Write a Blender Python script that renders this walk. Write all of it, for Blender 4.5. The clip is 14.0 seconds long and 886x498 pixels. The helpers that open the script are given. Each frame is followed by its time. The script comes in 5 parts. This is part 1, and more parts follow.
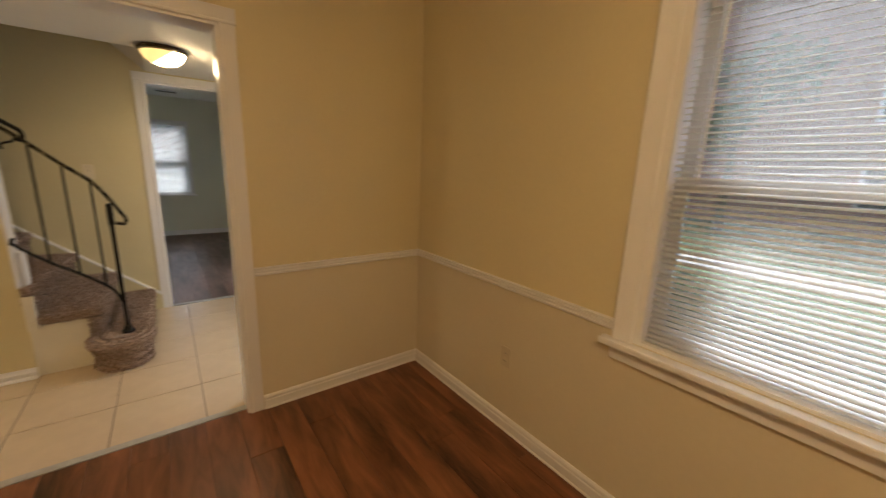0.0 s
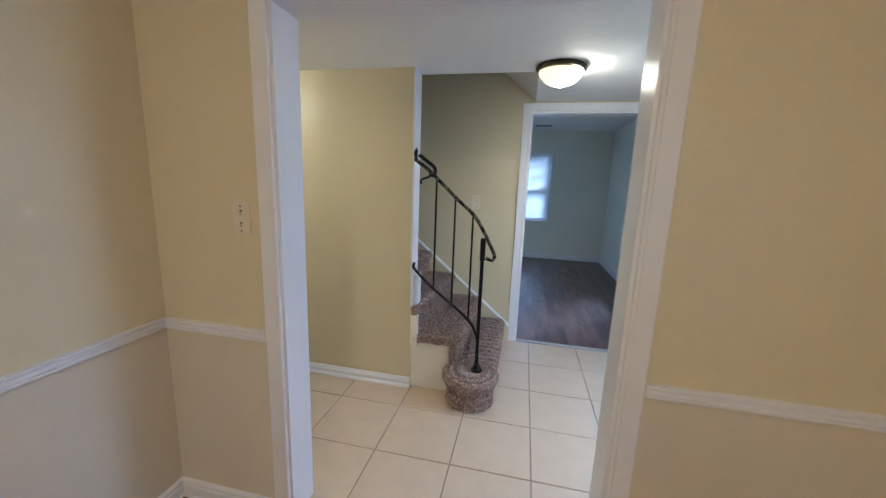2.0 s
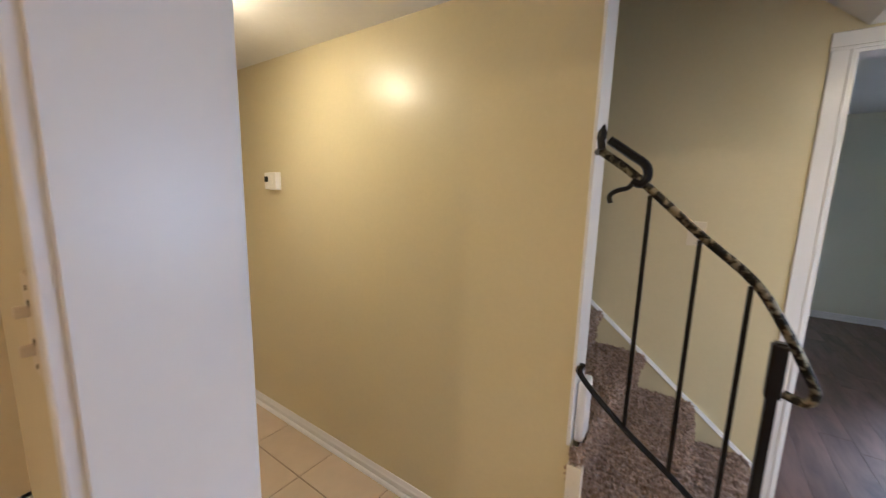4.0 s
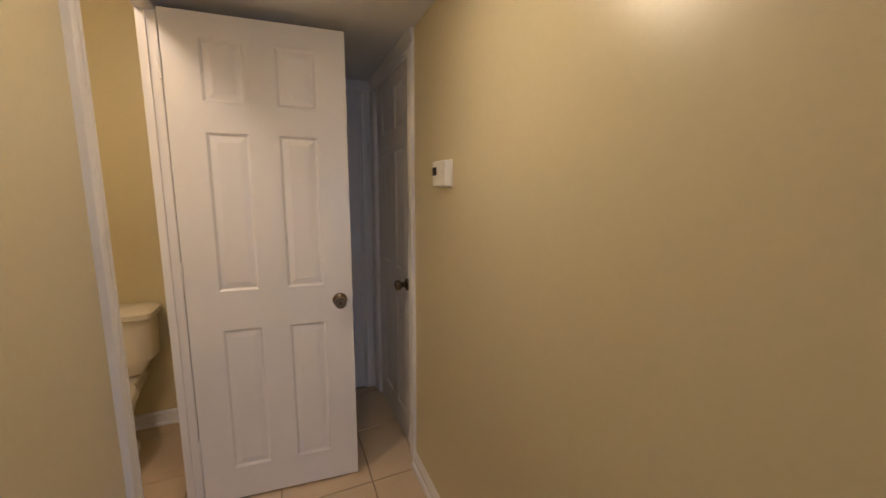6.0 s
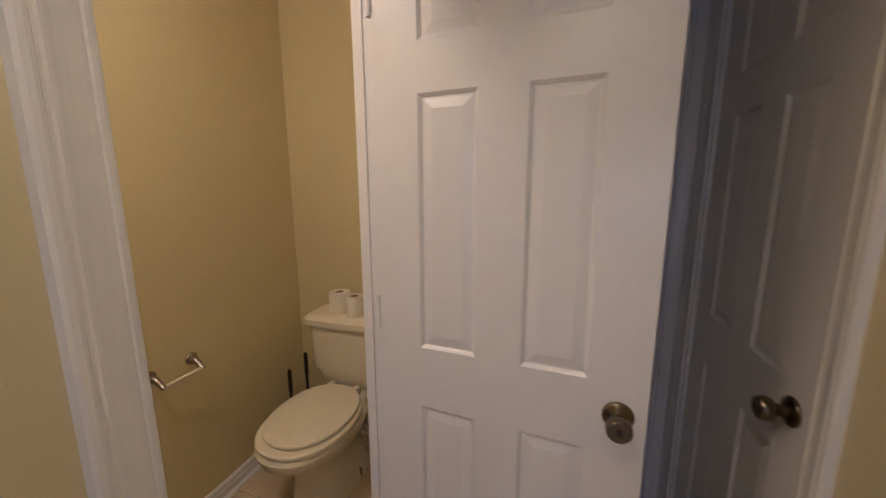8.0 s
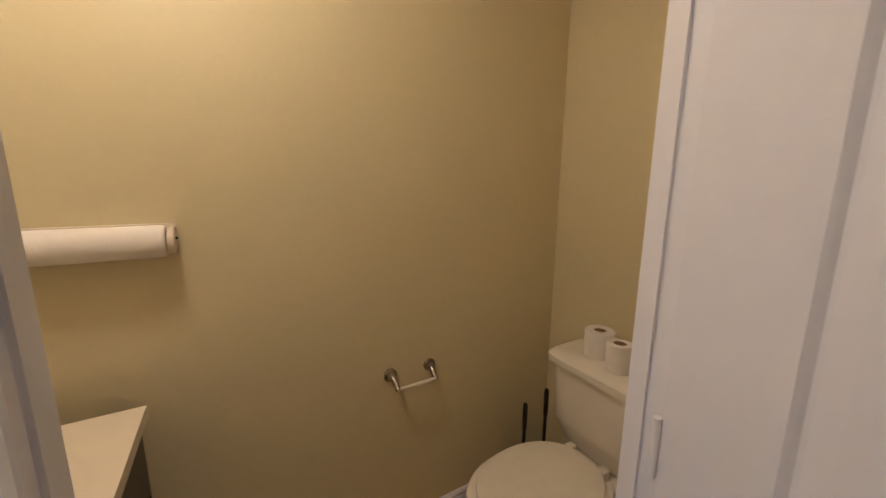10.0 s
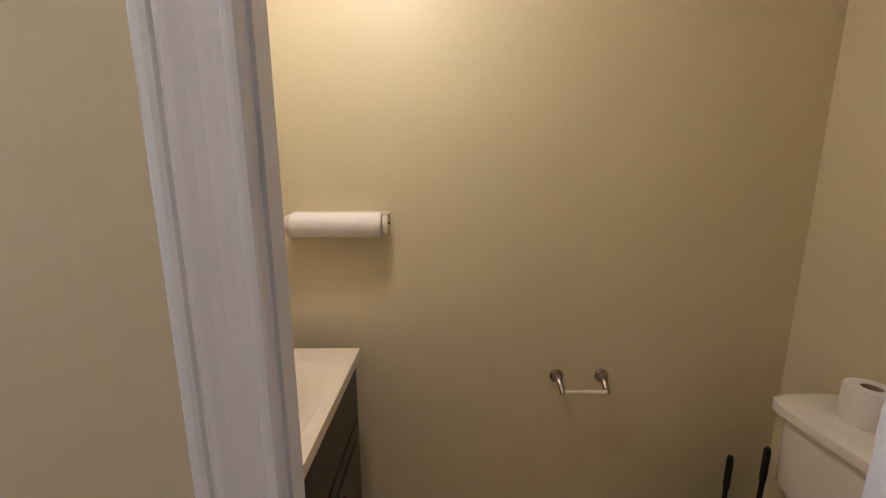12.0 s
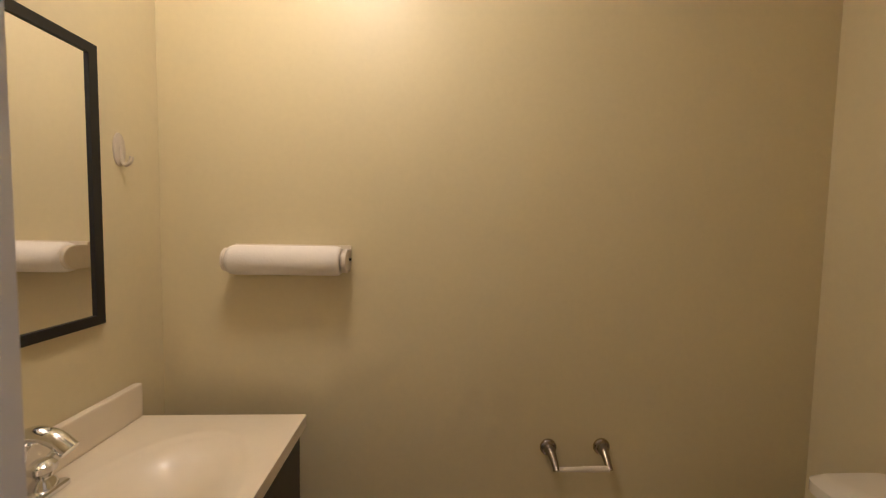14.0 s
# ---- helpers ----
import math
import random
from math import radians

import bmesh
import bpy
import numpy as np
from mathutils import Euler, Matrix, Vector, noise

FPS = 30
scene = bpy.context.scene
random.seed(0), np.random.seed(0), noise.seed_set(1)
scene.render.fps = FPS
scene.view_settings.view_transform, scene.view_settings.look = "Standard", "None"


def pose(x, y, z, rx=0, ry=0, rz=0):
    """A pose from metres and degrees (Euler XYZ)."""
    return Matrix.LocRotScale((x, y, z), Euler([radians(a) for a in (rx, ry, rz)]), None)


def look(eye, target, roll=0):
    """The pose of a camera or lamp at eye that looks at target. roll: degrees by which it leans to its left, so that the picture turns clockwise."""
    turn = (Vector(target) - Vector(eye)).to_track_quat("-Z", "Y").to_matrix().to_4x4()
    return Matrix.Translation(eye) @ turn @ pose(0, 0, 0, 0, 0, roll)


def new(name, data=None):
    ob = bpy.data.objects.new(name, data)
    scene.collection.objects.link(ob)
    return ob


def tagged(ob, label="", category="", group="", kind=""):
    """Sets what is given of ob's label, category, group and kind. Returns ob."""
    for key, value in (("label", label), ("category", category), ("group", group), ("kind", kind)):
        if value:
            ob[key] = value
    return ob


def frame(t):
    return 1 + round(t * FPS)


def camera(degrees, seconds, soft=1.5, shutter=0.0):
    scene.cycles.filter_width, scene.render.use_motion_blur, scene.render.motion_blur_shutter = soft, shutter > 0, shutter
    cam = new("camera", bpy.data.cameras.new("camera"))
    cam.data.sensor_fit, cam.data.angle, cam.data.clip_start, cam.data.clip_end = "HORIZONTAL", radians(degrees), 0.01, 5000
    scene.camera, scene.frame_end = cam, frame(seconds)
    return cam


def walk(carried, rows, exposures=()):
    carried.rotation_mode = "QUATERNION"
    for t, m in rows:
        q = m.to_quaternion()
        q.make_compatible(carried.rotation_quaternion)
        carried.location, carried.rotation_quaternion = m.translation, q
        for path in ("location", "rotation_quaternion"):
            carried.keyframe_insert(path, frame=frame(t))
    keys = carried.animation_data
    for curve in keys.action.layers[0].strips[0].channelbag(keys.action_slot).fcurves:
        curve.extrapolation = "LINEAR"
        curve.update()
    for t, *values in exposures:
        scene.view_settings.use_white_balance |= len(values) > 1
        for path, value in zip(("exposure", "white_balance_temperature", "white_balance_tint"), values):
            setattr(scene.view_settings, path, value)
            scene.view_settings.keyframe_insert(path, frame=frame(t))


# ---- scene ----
cam = camera(101.1, 14.0, soft=1.25, shutter=0.25)

PATH = [
    (0, (0.629, -2.071, 1.386), (1.811, -0.517, 0.955), 2.2),
    (0.2, (0.657, -2.021, 1.388), (1.581, -0.300, 0.955), 2.5),
    (0.5, (0.679, -1.924, 1.39), (1.235, -0.058, 0.932), 2.5),
    (1, (0.621, -1.677, 1.387), (0.813, 0.274, 0.991), 1.3),
    (1.5, (0.557, -1.405, 1.398), (0.521, 0.549, 0.976), -0.0),
    (2, (0.551, -1.143, 1.422), (0.136, 0.78, 1.057), 2.1),
    (2.2, (0.533, -1.040, 1.420), (0.042, 0.862, 1.044), 1.8),
    (2.5, (0.473, -0.88, 1.417), (-0.083, 1.01, 1.076), 0.5),
    (3, (0.363, -0.597, 1.427), (-0.318, 1.255, 1.097), -1.3),
    (3.2, (0.346, -0.485, 1.425), (-0.417, 1.341, 1.137), -0.2),
    (3.5, (0.305, -0.32, 1.42), (-0.598, 1.438, 1.114), 1.8),
    (3.7, (0.237, -0.211, 1.423), (-0.753, 1.497, 1.105), 1.8),
    (5.8, (-0.495, 0.502, 1.377), (-2.259, 1.406, 1.108), 1.0),
    (6, (-0.58, 0.546, 1.374), (-2.393, 1.336, 1.08), 0.3),
    (6.2, (-0.668, 0.590, 1.382), (-2.571, 1.138, 1.096), 0.5),
    (6.5, (-0.804, 0.625, 1.396), (-2.772, 0.846, 1.113), 1.4),
    (7, (-1.033, 0.623, 1.393), (-3.012, 0.598, 1.105), 0.7),
    (7.2, (-1.127, 0.611, 1.390), (-3.105, 0.562, 1.101), -0.1),
    (7.5, (-1.261, 0.591, 1.387), (-3.221, 0.484, 1.005), -1.2),
    (8, (-1.443, 0.612, 1.395), (-3.323, 0.024, 1.052), -0.2),
    (8.5, (-1.592, 0.571, 1.385), (-3.292, -0.405, 0.988), -0.4),
    (8.7, (-1.656, 0.531, 1.391), (-3.319, -0.52, 1.029), -1.5),
    (10.8, (-1.839, 0.381, 1.411), (-2.449, -1.493, 1.071), -0.4),
    (11, (-1.82, 0.387, 1.393), (-2.406, -1.503, 1.102), -1.7),
    (11.5, (-1.834, 0.43, 1.395), (-2.009, -1.535, 1.072), -0.4),
    (12, (-1.873, 0.436, 1.39), (-1.889, -1.532, 1.038), -0.1),
    (12.5, (-1.886, 0.316, 1.348), (-2.095, -1.634, 0.957), 0.6),
    (13, (-1.908, 0.243, 1.322), (-1.992, -1.721, 0.953), 0.9),
    (13.2, (-1.919, 0.238, 1.324), (-1.956, -1.751, 1.112), 1.0),
    (13.5, (-1.927, 0.236, 1.332), (-2.013, -1.762, 1.307), 1.2),
    (14, (-1.912, 0.265, 1.355), (-2.013, -1.729, 1.242), 1.1),
]
LIGHTING = [
    (0.0, 1.52, 5750, 8), (0.5, 2.02, 5250, 12), (1.0, 2.09, 4650, 9), (1.7, 2.0, 3980, 6), (2.6, 2.05, 3950, 7), (3.7, 2.05, 4450, 10),
    (5.8, 1.36, 4900, 18), (7.5, 1.15, 4550, 20), (8.7, 1.08, 4550, 22), (10.8, 1.1, 4350, 20), (11.5, 1.23, 4020, 23), (12.2, 1.22, 4170, 21),
    (13.0, 1.12, 4650, 20), (13.5, 1.12, 4350, 20), (14.0, 1.15, 4350, 20),
]
walk(cam, [(t, look(eye, target, roll)) for t, eye, target, roll in PATH], LIGHTING)

# ---- world and sun ----
world = bpy.data.worlds.new("sky")
scene.world = world
world.use_nodes = True
wn = world.node_tree.nodes
wl = world.node_tree.links
sky = wn.new("ShaderNodeTexSky")
sky.sky_type, sky.sun_disc = "NISHITA", False
sky.sun_elevation, sky.sun_rotation = radians(42), radians(36)
sky.air_density, sky.dust_density, sky.ozone_density = 0.85, 5.0, 0.6
wl.new(sky.outputs["Color"], wn["Background"].inputs["Color"])
wn["Background"].inputs["Strength"].default_value = 0.145

sun = bpy.data.lights.new("sun", "SUN")
sun.energy, sun.angle, sun.color = 2.1, radians(15), (1.0, 0.96, 0.9)
sun_ob = new("sun", sun)
sun_ob.rotation_euler = (radians(48), 0, radians(144))

HALL_LAMP, DINING_LAMP, BATH_LAMP = 35.0, 56.0, 26.5

# daylight of the open sky through the glazed entrance
door_light = bpy.data.lights.new("entrance_daylight", "AREA")
door_light.shape, door_light.size, door_light.size_y = "RECTANGLE", 0.70, 1.25
door_light.energy, door_light.color = 3.2, (0.98, 0.98, 1.0)
new("entrance_daylight", door_light).matrix_world = look((2.10, 0.88, 1.27), (1.45, 0.88, 0.2))


# ---- mesh helpers ----
def box(bm, x0, x1, y0, y1, z0, z1, bevel=0.0, seg=2):
    m = Matrix.Translation(((x0 + x1) / 2, (y0 + y1) / 2, (z0 + z1) / 2)) @ Matrix.Diagonal((abs(x1 - x0), abs(y1 - y0), abs(z1 - z0), 1))
    vs = bmesh.ops.create_cube(bm, size=1, matrix=m)["verts"]
    if bevel:
        es = list({e for v in vs for e in v.link_edges})
        bmesh.ops.bevel(bm, geom=es, offset=bevel, segments=seg, profile=0.6, affect="EDGES")
    return bm


def bx(*a, **k):
    return box(bmesh.new(), *a, **k)


def rod(bm, a, b, r, r2=None, n=14, caps=True):
    a, b = Vector(a), Vector(b)
    d = b - a
    m = Matrix.Translation((a + b) / 2) @ d.to_track_quat("Z", "Y").to_matrix().to_4x4()
    bmesh.ops.create_cone(bm, cap_ends=caps, segments=n, radius1=r, radius2=r if r2 is None else r2, depth=d.length, matrix=m)
    return bm


def tube(bm, pts, r, n=8, flat=1.0):
    """A swept round bar through pts."""
    pts = [Vector(p) for p in pts]
    rings, up = [], Vector((0, 1, 0))
    for i, p in enumerate(pts):
        d = (pts[min(i + 1, len(pts) - 1)] - pts[max(i - 1, 0)]).normalized()
        side = d.cross(up)
        side = side.normalized() if side.length > 1e-3 else Vector((1, 0, 0))
        nor = side.cross(d).normalized()
        rr = r[i] if isinstance(r, (list, tuple)) else r
        rings.append([bm.verts.new(p + (math.cos(2 * math.pi * k / n) * side * flat + math.sin(2 * math.pi * k / n) * nor) * rr) for k in range(n)])
    for a, b in zip(rings, rings[1:]):
        for k in range(n):
            bm.faces.new((a[k], a[(k + 1) % n], b[(k + 1) % n], b[k]))
    bm.faces.new(rings[0][::-1])
    bm.faces.new(rings[-1])
    return bm


def smoothed(pts, steps=6):
    """A Catmull-Rom line through pts."""
    p = [Vector(q) for q in pts]
    p = [p[0] * 2 - p[1]] + p + [p[-1] * 2 - p[-2]]
    out = []
    for i in range(1, len(p) - 2):
        for s in range(steps):
            t = s / steps
            out.append(0.5 * ((2 * p[i]) + (p[i + 1] - p[i - 1]) * t + (2 * p[i - 1] - 5 * p[i] + 4 * p[i + 1] - p[i + 2]) * t * t
                              + (3 * p[i] - p[i - 1] - 3 * p[i + 1] + p[i + 2]) * t ** 3))
    return out + [p[-2]]


def lathe(bm, prof, centre=(0, 0, 0), n=24, sx=1.0, sy=1.0, m=None):
    """prof: (radius, z) from bottom to top."""
    rings = []
    for r, z in prof:
        ring = []
        for k in range(n):
            a = 2 * math.pi * k / n
            v = Vector((centre[0] + r * sx * math.cos(a), centre[1] + r * sy * math.sin(a), centre[2] + z))
            ring.append(bm.verts.new(m @ v if m else v))
        rings.append(ring)
    for a, b in zip(rings, rings[1:]):
        for k in range(n):
            bm.faces.new((a[k], a[(k + 1) % n], b[(k + 1) % n], b[k]))
    bm.faces.new(rings[0][::-1])
    bm.faces.new(rings[-1])
    return bm


def sweep_profile(bm, prof, a, b, out, up=(0, 0, 1)):
    """A moulding: prof is a list of (out, up) offsets, drawn from a to b."""
    a, b, out, up = Vector(a), Vector(b), Vector(out), Vector(up)
    ra = [bm.verts.new(a + out * o + up * u) for o, u in prof]
    rb = [bm.verts.new(b + out * o + up * u) for o, u in prof]
    n = len(prof)
    for k in range(n):
        bm.faces.new((ra[k], ra[(k + 1) % n], rb[(k + 1) % n], rb[k]))
    bm.faces.new(ra[::-1])
    bm.faces.new(rb)
    return bm


def mesh_of(name, bm, material, smooth=False):
    bmesh.ops.recalc_face_normals(bm, faces=bm.faces)
    me = bpy.data.meshes.new(name)
    bm.to_mesh(me)
    bm.free()
    me.materials.append(material)
    if smooth:
        me.polygons.foreach_set("use_smooth", [True] * len(me.polygons))
        me.set_sharp_from_angle(angle=radians(40))
    return me


def part(name, bm, material, parent=None, label="", smooth=False):
    ob = new(name, mesh_of(name, bm, material, smooth))
    if parent:
        ob.parent = parent
    return tagged(ob, label)


def thing(name, label, category, x=0, y=0, z=0, rz=0, group=""):
    ob = new(name)
    ob.empty_display_size = 0.1
    ob.matrix_world = pose(x, y, z, 0, 0, rz)
    return tagged(ob, label, category, group)


def structure(name, bm, material, label=""):
    return tagged(part(name, bm, material), label, kind="structure")


# ---- materials ----
def mat(name, colour, rough=0.5, metal=0.0, grain=0.03, scale=40.0, bump=0.05, bump_scale=200.0, blotch=0.06, blotch_scale=1.3, coat=0.0):
    m = bpy.data.materials.new(name)
    m.use_nodes = True
    nt = m.node_tree
    n, l = nt.nodes, nt.links
    p = n["Principled BSDF"]
    p.inputs["Roughness"].default_value, p.inputs["Metallic"].default_value = rough, metal
    p.inputs["Coat Weight"].default_value = coat
    co = n.new("ShaderNodeTexCoord")
    a, b = n.new("ShaderNodeTexNoise"), n.new("ShaderNodeTexNoise")
    a.inputs["Scale"].default_value, b.inputs["Scale"].default_value = scale, blotch_scale
    a.inputs["Detail"].default_value, b.inputs["Detail"].default_value = 4, 1.5
    l.new(co.outputs["Object"], a.inputs["Vector"])
    l.new(co.outputs["Object"], b.inputs["Vector"])
    ma, mb = n.new("ShaderNodeMapRange"), n.new("ShaderNodeMapRange")
    ma.inputs["To Min"].default_value, ma.inputs["To Max"].default_value = 1 - grain, 1 + grain
    mb.inputs["To Min"].default_value, mb.inputs["To Max"].default_value = 1 - blotch, 1 + blotch
    for q in (ma, mb):
        q.inputs["From Min"].default_value, q.inputs["From Max"].default_value = 0.15, 0.85
        q.interpolation_type = "SMOOTHSTEP"
    l.new(a.outputs["Fac"], ma.inputs["Value"])
    l.new(b.outputs["Fac"], mb.inputs["Value"])
    mul = n.new("ShaderNodeMath")
    mul.operation = "MULTIPLY"
    l.new(ma.outputs[0], mul.inputs[0])
    l.new(mb.outputs[0], mul.inputs[1])
    vm = n.new("ShaderNodeVectorMath")
    vm.operation = "SCALE"
    vm.inputs[0].default_value = colour
    l.new(mul.outputs[0], vm.inputs["Scale"])
    l.new(vm.outputs[0], p.inputs["Base Color"])
    mr = n.new("ShaderNodeMapRange")
    mr.inputs["To Min"].default_value, mr.inputs["To Max"].default_value = max(0.03, rough - 0.06), min(1, rough + 0.06)
    l.new(b.outputs["Fac"], mr.inputs["Value"])
    if blotch:
        l.new(mr.outputs[0], p.inputs["Roughness"])
    if bump:
        c = n.new("ShaderNodeTexNoise")
        c.inputs["Scale"].default_value, c.inputs["Detail"].default_value = bump_scale, 3
        l.new(co.outputs["Object"], c.inputs["Vector"])
        bp = n.new("ShaderNodeBump")
        bp.inputs["Strength"].default_value, bp.inputs["Distance"].default_value = bump, 0.004
        l.new(c.outputs["Fac"], bp.inputs["Height"])
        l.new(bp.outputs[0], p.inputs["Normal"])
    return m


def wood_floor(name, dark, light, vary):
    m = bpy.data.materials.new(name)
    m.use_nodes = True
    n, l = m.node_tree.nodes, m.node_tree.links
    p = n["Principled BSDF"]
    co, info, mp = n.new("ShaderNodeTexCoord"), n.new("ShaderNodeObjectInfo"), n.new("ShaderNodeMapping")
    mp.inputs["Scale"].default_value = (8, 1.3, 8)
    add = n.new("ShaderNodeVectorMath")
    l.new(co.outputs["Object"], mp.inputs["Vector"])
    l.new(mp.outputs[0], add.inputs[0])
    sc = n.new("ShaderNodeVectorMath")
    sc.operation = "SCALE"
    sc.inputs[0].default_value = (37, 53, 11)
    l.new(info.outputs["Random"], sc.inputs["Scale"])
    l.new(sc.outputs[0], add.inputs[1])
    a, b = n.new("ShaderNodeTexNoise"), n.new("ShaderNodeTexNoise")
    a.inputs["Scale"].default_value, a.inputs["Detail"].default_value, a.inputs["Roughness"].default_value = 2.2, 8, 0.65
    b.inputs["Scale"].default_value, b.inputs["Detail"].default_value = 0.8, 2
    a.inputs["Distortion"].default_value = 0.8
    l.new(add.outputs[0], a.inputs["Vector"])
    l.new(add.outputs[0], b.inputs["Vector"])
    mix = n.new("ShaderNodeMath")
    mix.operation = "MULTIPLY_ADD"
    mix.inputs[1].default_value = 0.55
    l.new(a.outputs["Fac"], mix.inputs[0])
    half = n.new("ShaderNodeMath")
    half.operation = "MULTIPLY_ADD"
    half.inputs[1].default_value, half.inputs[2].default_value = 0.62, -0.06
    l.new(b.outputs["Fac"], half.inputs[0])
    l.new(half.outputs[0], mix.inputs[2])
    r2 = n.new("ShaderNodeMath")
    r2.operation = "MULTIPLY_ADD"
    r2.inputs[1].default_value = vary
    l.new(info.outputs["Random"], r2.inputs[0])
    l.new(mix.outputs[0], r2.inputs[2])
    ramp = n.new("ShaderNodeValToRGB")
    ramp.color_ramp.elements[0].position, ramp.color_ramp.elements[1].position = 0.33, 0.72
    ramp.color_ramp.elements[0].color, ramp.color_ramp.elements[1].color = (*dark, 1), (*light, 1)
    l.new(r2.outputs[0], ramp.inputs["Fac"])
    l.new(ramp.outputs["Color"], p.inputs["Base Color"])
    mr = n.new("ShaderNodeMapRange")
    mr.inputs["To Min"].default_value, mr.inputs["To Max"].default_value = 0.48, 0.3
    l.new(a.outputs["Fac"], mr.inputs["Value"])
    l.new(mr.outputs[0], p.inputs["Roughness"])
    bp = n.new("ShaderNodeBump")
    bp.inputs["Strength"].default_value, bp.inputs["Distance"].default_value = 0.25, 0.001
    l.new(a.outputs["Fac"], bp.inputs["Height"])
    l.new(bp.outputs[0], p.inputs["Normal"])
    return m


def carpet_material():
    m = mat("carpet", (0.30, 0.21, 0.17), 0.95, grain=0.0, bump=0)
    n, l = m.node_tree.nodes, m.node_tree.links
    p = n["Principled BSDF"]
    co = n.new("ShaderNodeTexCoord")
    v = n.new("ShaderNodeTexNoise")
    v.inputs["Scale"].default_value, v.inputs["Detail"].default_value, v.inputs["Roughness"].default_value = 85, 3, 0.7
    l.new(co.outputs["Object"], v.inputs["Vector"])
    ramp = n.new("ShaderNodeValToRGB")
    ramp.color_ramp.elements[0].position, ramp.color_ramp.elements[1].position = 0.38, 0.64
    ramp.color_ramp.elements[0].color, ramp.color_ramp.elements[1].color = (0.20, 0.125, 0.09, 1), (0.55, 0.42, 0.335, 1)
    l.new(v.outputs["Fac"], ramp.inputs["Fac"])
    l.new(ramp.outputs["Color"], p.inputs["Base Color"])
    bp = n.new("ShaderNodeBump")
    bp.inputs["Strength"].default_value, bp.inputs["Distance"].default_value = 0.9, 0.01
    l.new(v.outputs["Fac"], bp.inputs["Height"])
    l.new(bp.outputs[0], p.inputs["Normal"])
    p.inputs["Sheen Weight"].default_value = 0.3
    return m


def glow(name, low, high, strength, z0, z1):
    """Lit frosted glass, hotter towards the bulb."""
    m = bpy.data.materials.new(name)
    m.use_nodes = True
    n, l = m.node_tree.nodes, m.node_tree.links
    p = n["Principled BSDF"]
    p.inputs["Base Color"].default_value = (0.8, 0.7, 0.5, 1)
    p.inputs["Roughness"].default_value = 0.25
    co, sep, mr = n.new("ShaderNodeTexCoord"), n.new("ShaderNodeSeparateXYZ"), n.new("ShaderNodeMapRange")
    l.new(co.outputs["Object"], sep.inputs[0])
    l.new(sep.outputs["Z"], mr.inputs["Value"])
    mr.inputs["From Min"].default_value, mr.inputs["From Max"].default_value = z1, z0
    ramp = n.new("ShaderNodeValToRGB")
    ramp.color_ramp.elements[0].color, ramp.color_ramp.elements[1].color = (*low, 1), (*high, 1)
    l.new(mr.outputs[0], ramp.inputs["Fac"])
    l.new(ramp.outputs["Color"], p.inputs["Emission Color"])
    p.inputs["Emission Strength"].default_value = strength
    return m


def bulb_glow(name, strength, bulb=(0.050, 0.0, -0.055)):
    """Frosted glass lit from inside by one bulb off its middle: white near the bulb, amber away from it."""
    m = glow(name, (0.013, 0.0080, 0.0024), (1.0, 0.685, 0.325), strength, 0, 1)
    n, l = m.node_tree.nodes, m.node_tree.links
    far = n.new("ShaderNodeVectorMath")
    far.operation = "DISTANCE"
    far.inputs[1].default_value = bulb
    co = next(x for x in n if x.bl_idname == "ShaderNodeTexCoord")
    mr = next(x for x in n if x.bl_idname == "ShaderNodeMapRange")
    l.new(co.outputs["Object"], far.inputs[0])
    l.new(far.outputs["Value"], mr.inputs["Value"])
    mr.inputs["From Min"].default_value, mr.inputs["From Max"].default_value = 0.115, 0.060
    return m


CREAM = (0.62, 0.545, 0.335)
M_WALL = mat("cream_wall_paint", CREAM, 0.33, grain=0.015, scale=60, bump=0.08, bump_scale=120, blotch=0.03)
M_DWALL = mat("dining_wall_paint", (0.665, 0.585, 0.375), 0.5, grain=0.015, scale=60, bump=0.08, bump_scale=120, blotch=0.035)
def two_tone(m, below, height):
    """Paints the wall under the chair rail in a second colour."""
    n, l = m.node_tree.nodes, m.node_tree.links
    co, sep, cut, mix = n.new("ShaderNodeTexCoord"), n.new("ShaderNodeSeparateXYZ"), n.new("ShaderNodeMath"), n.new("ShaderNodeMix")
    cut.operation, cut.inputs[1].default_value = "LESS_THAN", height
    mix.data_type = "VECTOR"
    scale = next(x for x in n if x.bl_idname == "ShaderNodeVectorMath")
    mix.inputs[4].default_value = tuple(scale.inputs[0].default_value)
    mix.inputs[5].default_value = below
    l.new(co.outputs["Object"], sep.inputs[0])
    l.new(sep.outputs["Z"], cut.inputs[0])
    l.new(cut.outputs[0], mix.inputs[0])
    l.new(mix.outputs[1], scale.inputs[0])


two_tone(M_DWALL, (0.66, 0.592, 0.448), 0.82)
M_BWALL = mat("powder_room_wall_paint", (0.67, 0.59, 0.335), 0.45, grain=0.015, scale=60, bump=0.08, bump_scale=120, blotch=0.03)
M_LWALL = mat("grey_wall_paint", (0.76, 0.76, 0.64), 0.6, grain=0.015, scale=60, bump=0.08, bump_scale=120, blotch=0.03)
M_CEIL = mat("ceiling_paint", (0.78, 0.77, 0.74), 0.7, grain=0.015, bump=0.15, bump_scale=90, blotch=0.02)
M_TRIM = mat("white_trim_paint", (0.77, 0.755, 0.76), 0.3, grain=0.006, bump=0.02, bump_scale=90, blotch=0.0)
M_DOOR = mat("white_door_paint", (0.76, 0.745, 0.76), 0.3, grain=0.01, bump=0.05, bump_scale=80, blotch=0.02)
M_TILE = mat("cream_floor_tile", (0.60, 0.48, 0.335), 0.27, grain=0.05, scale=9, bump=0.03, bump_scale=30, blotch=0, blotch_scale=5)
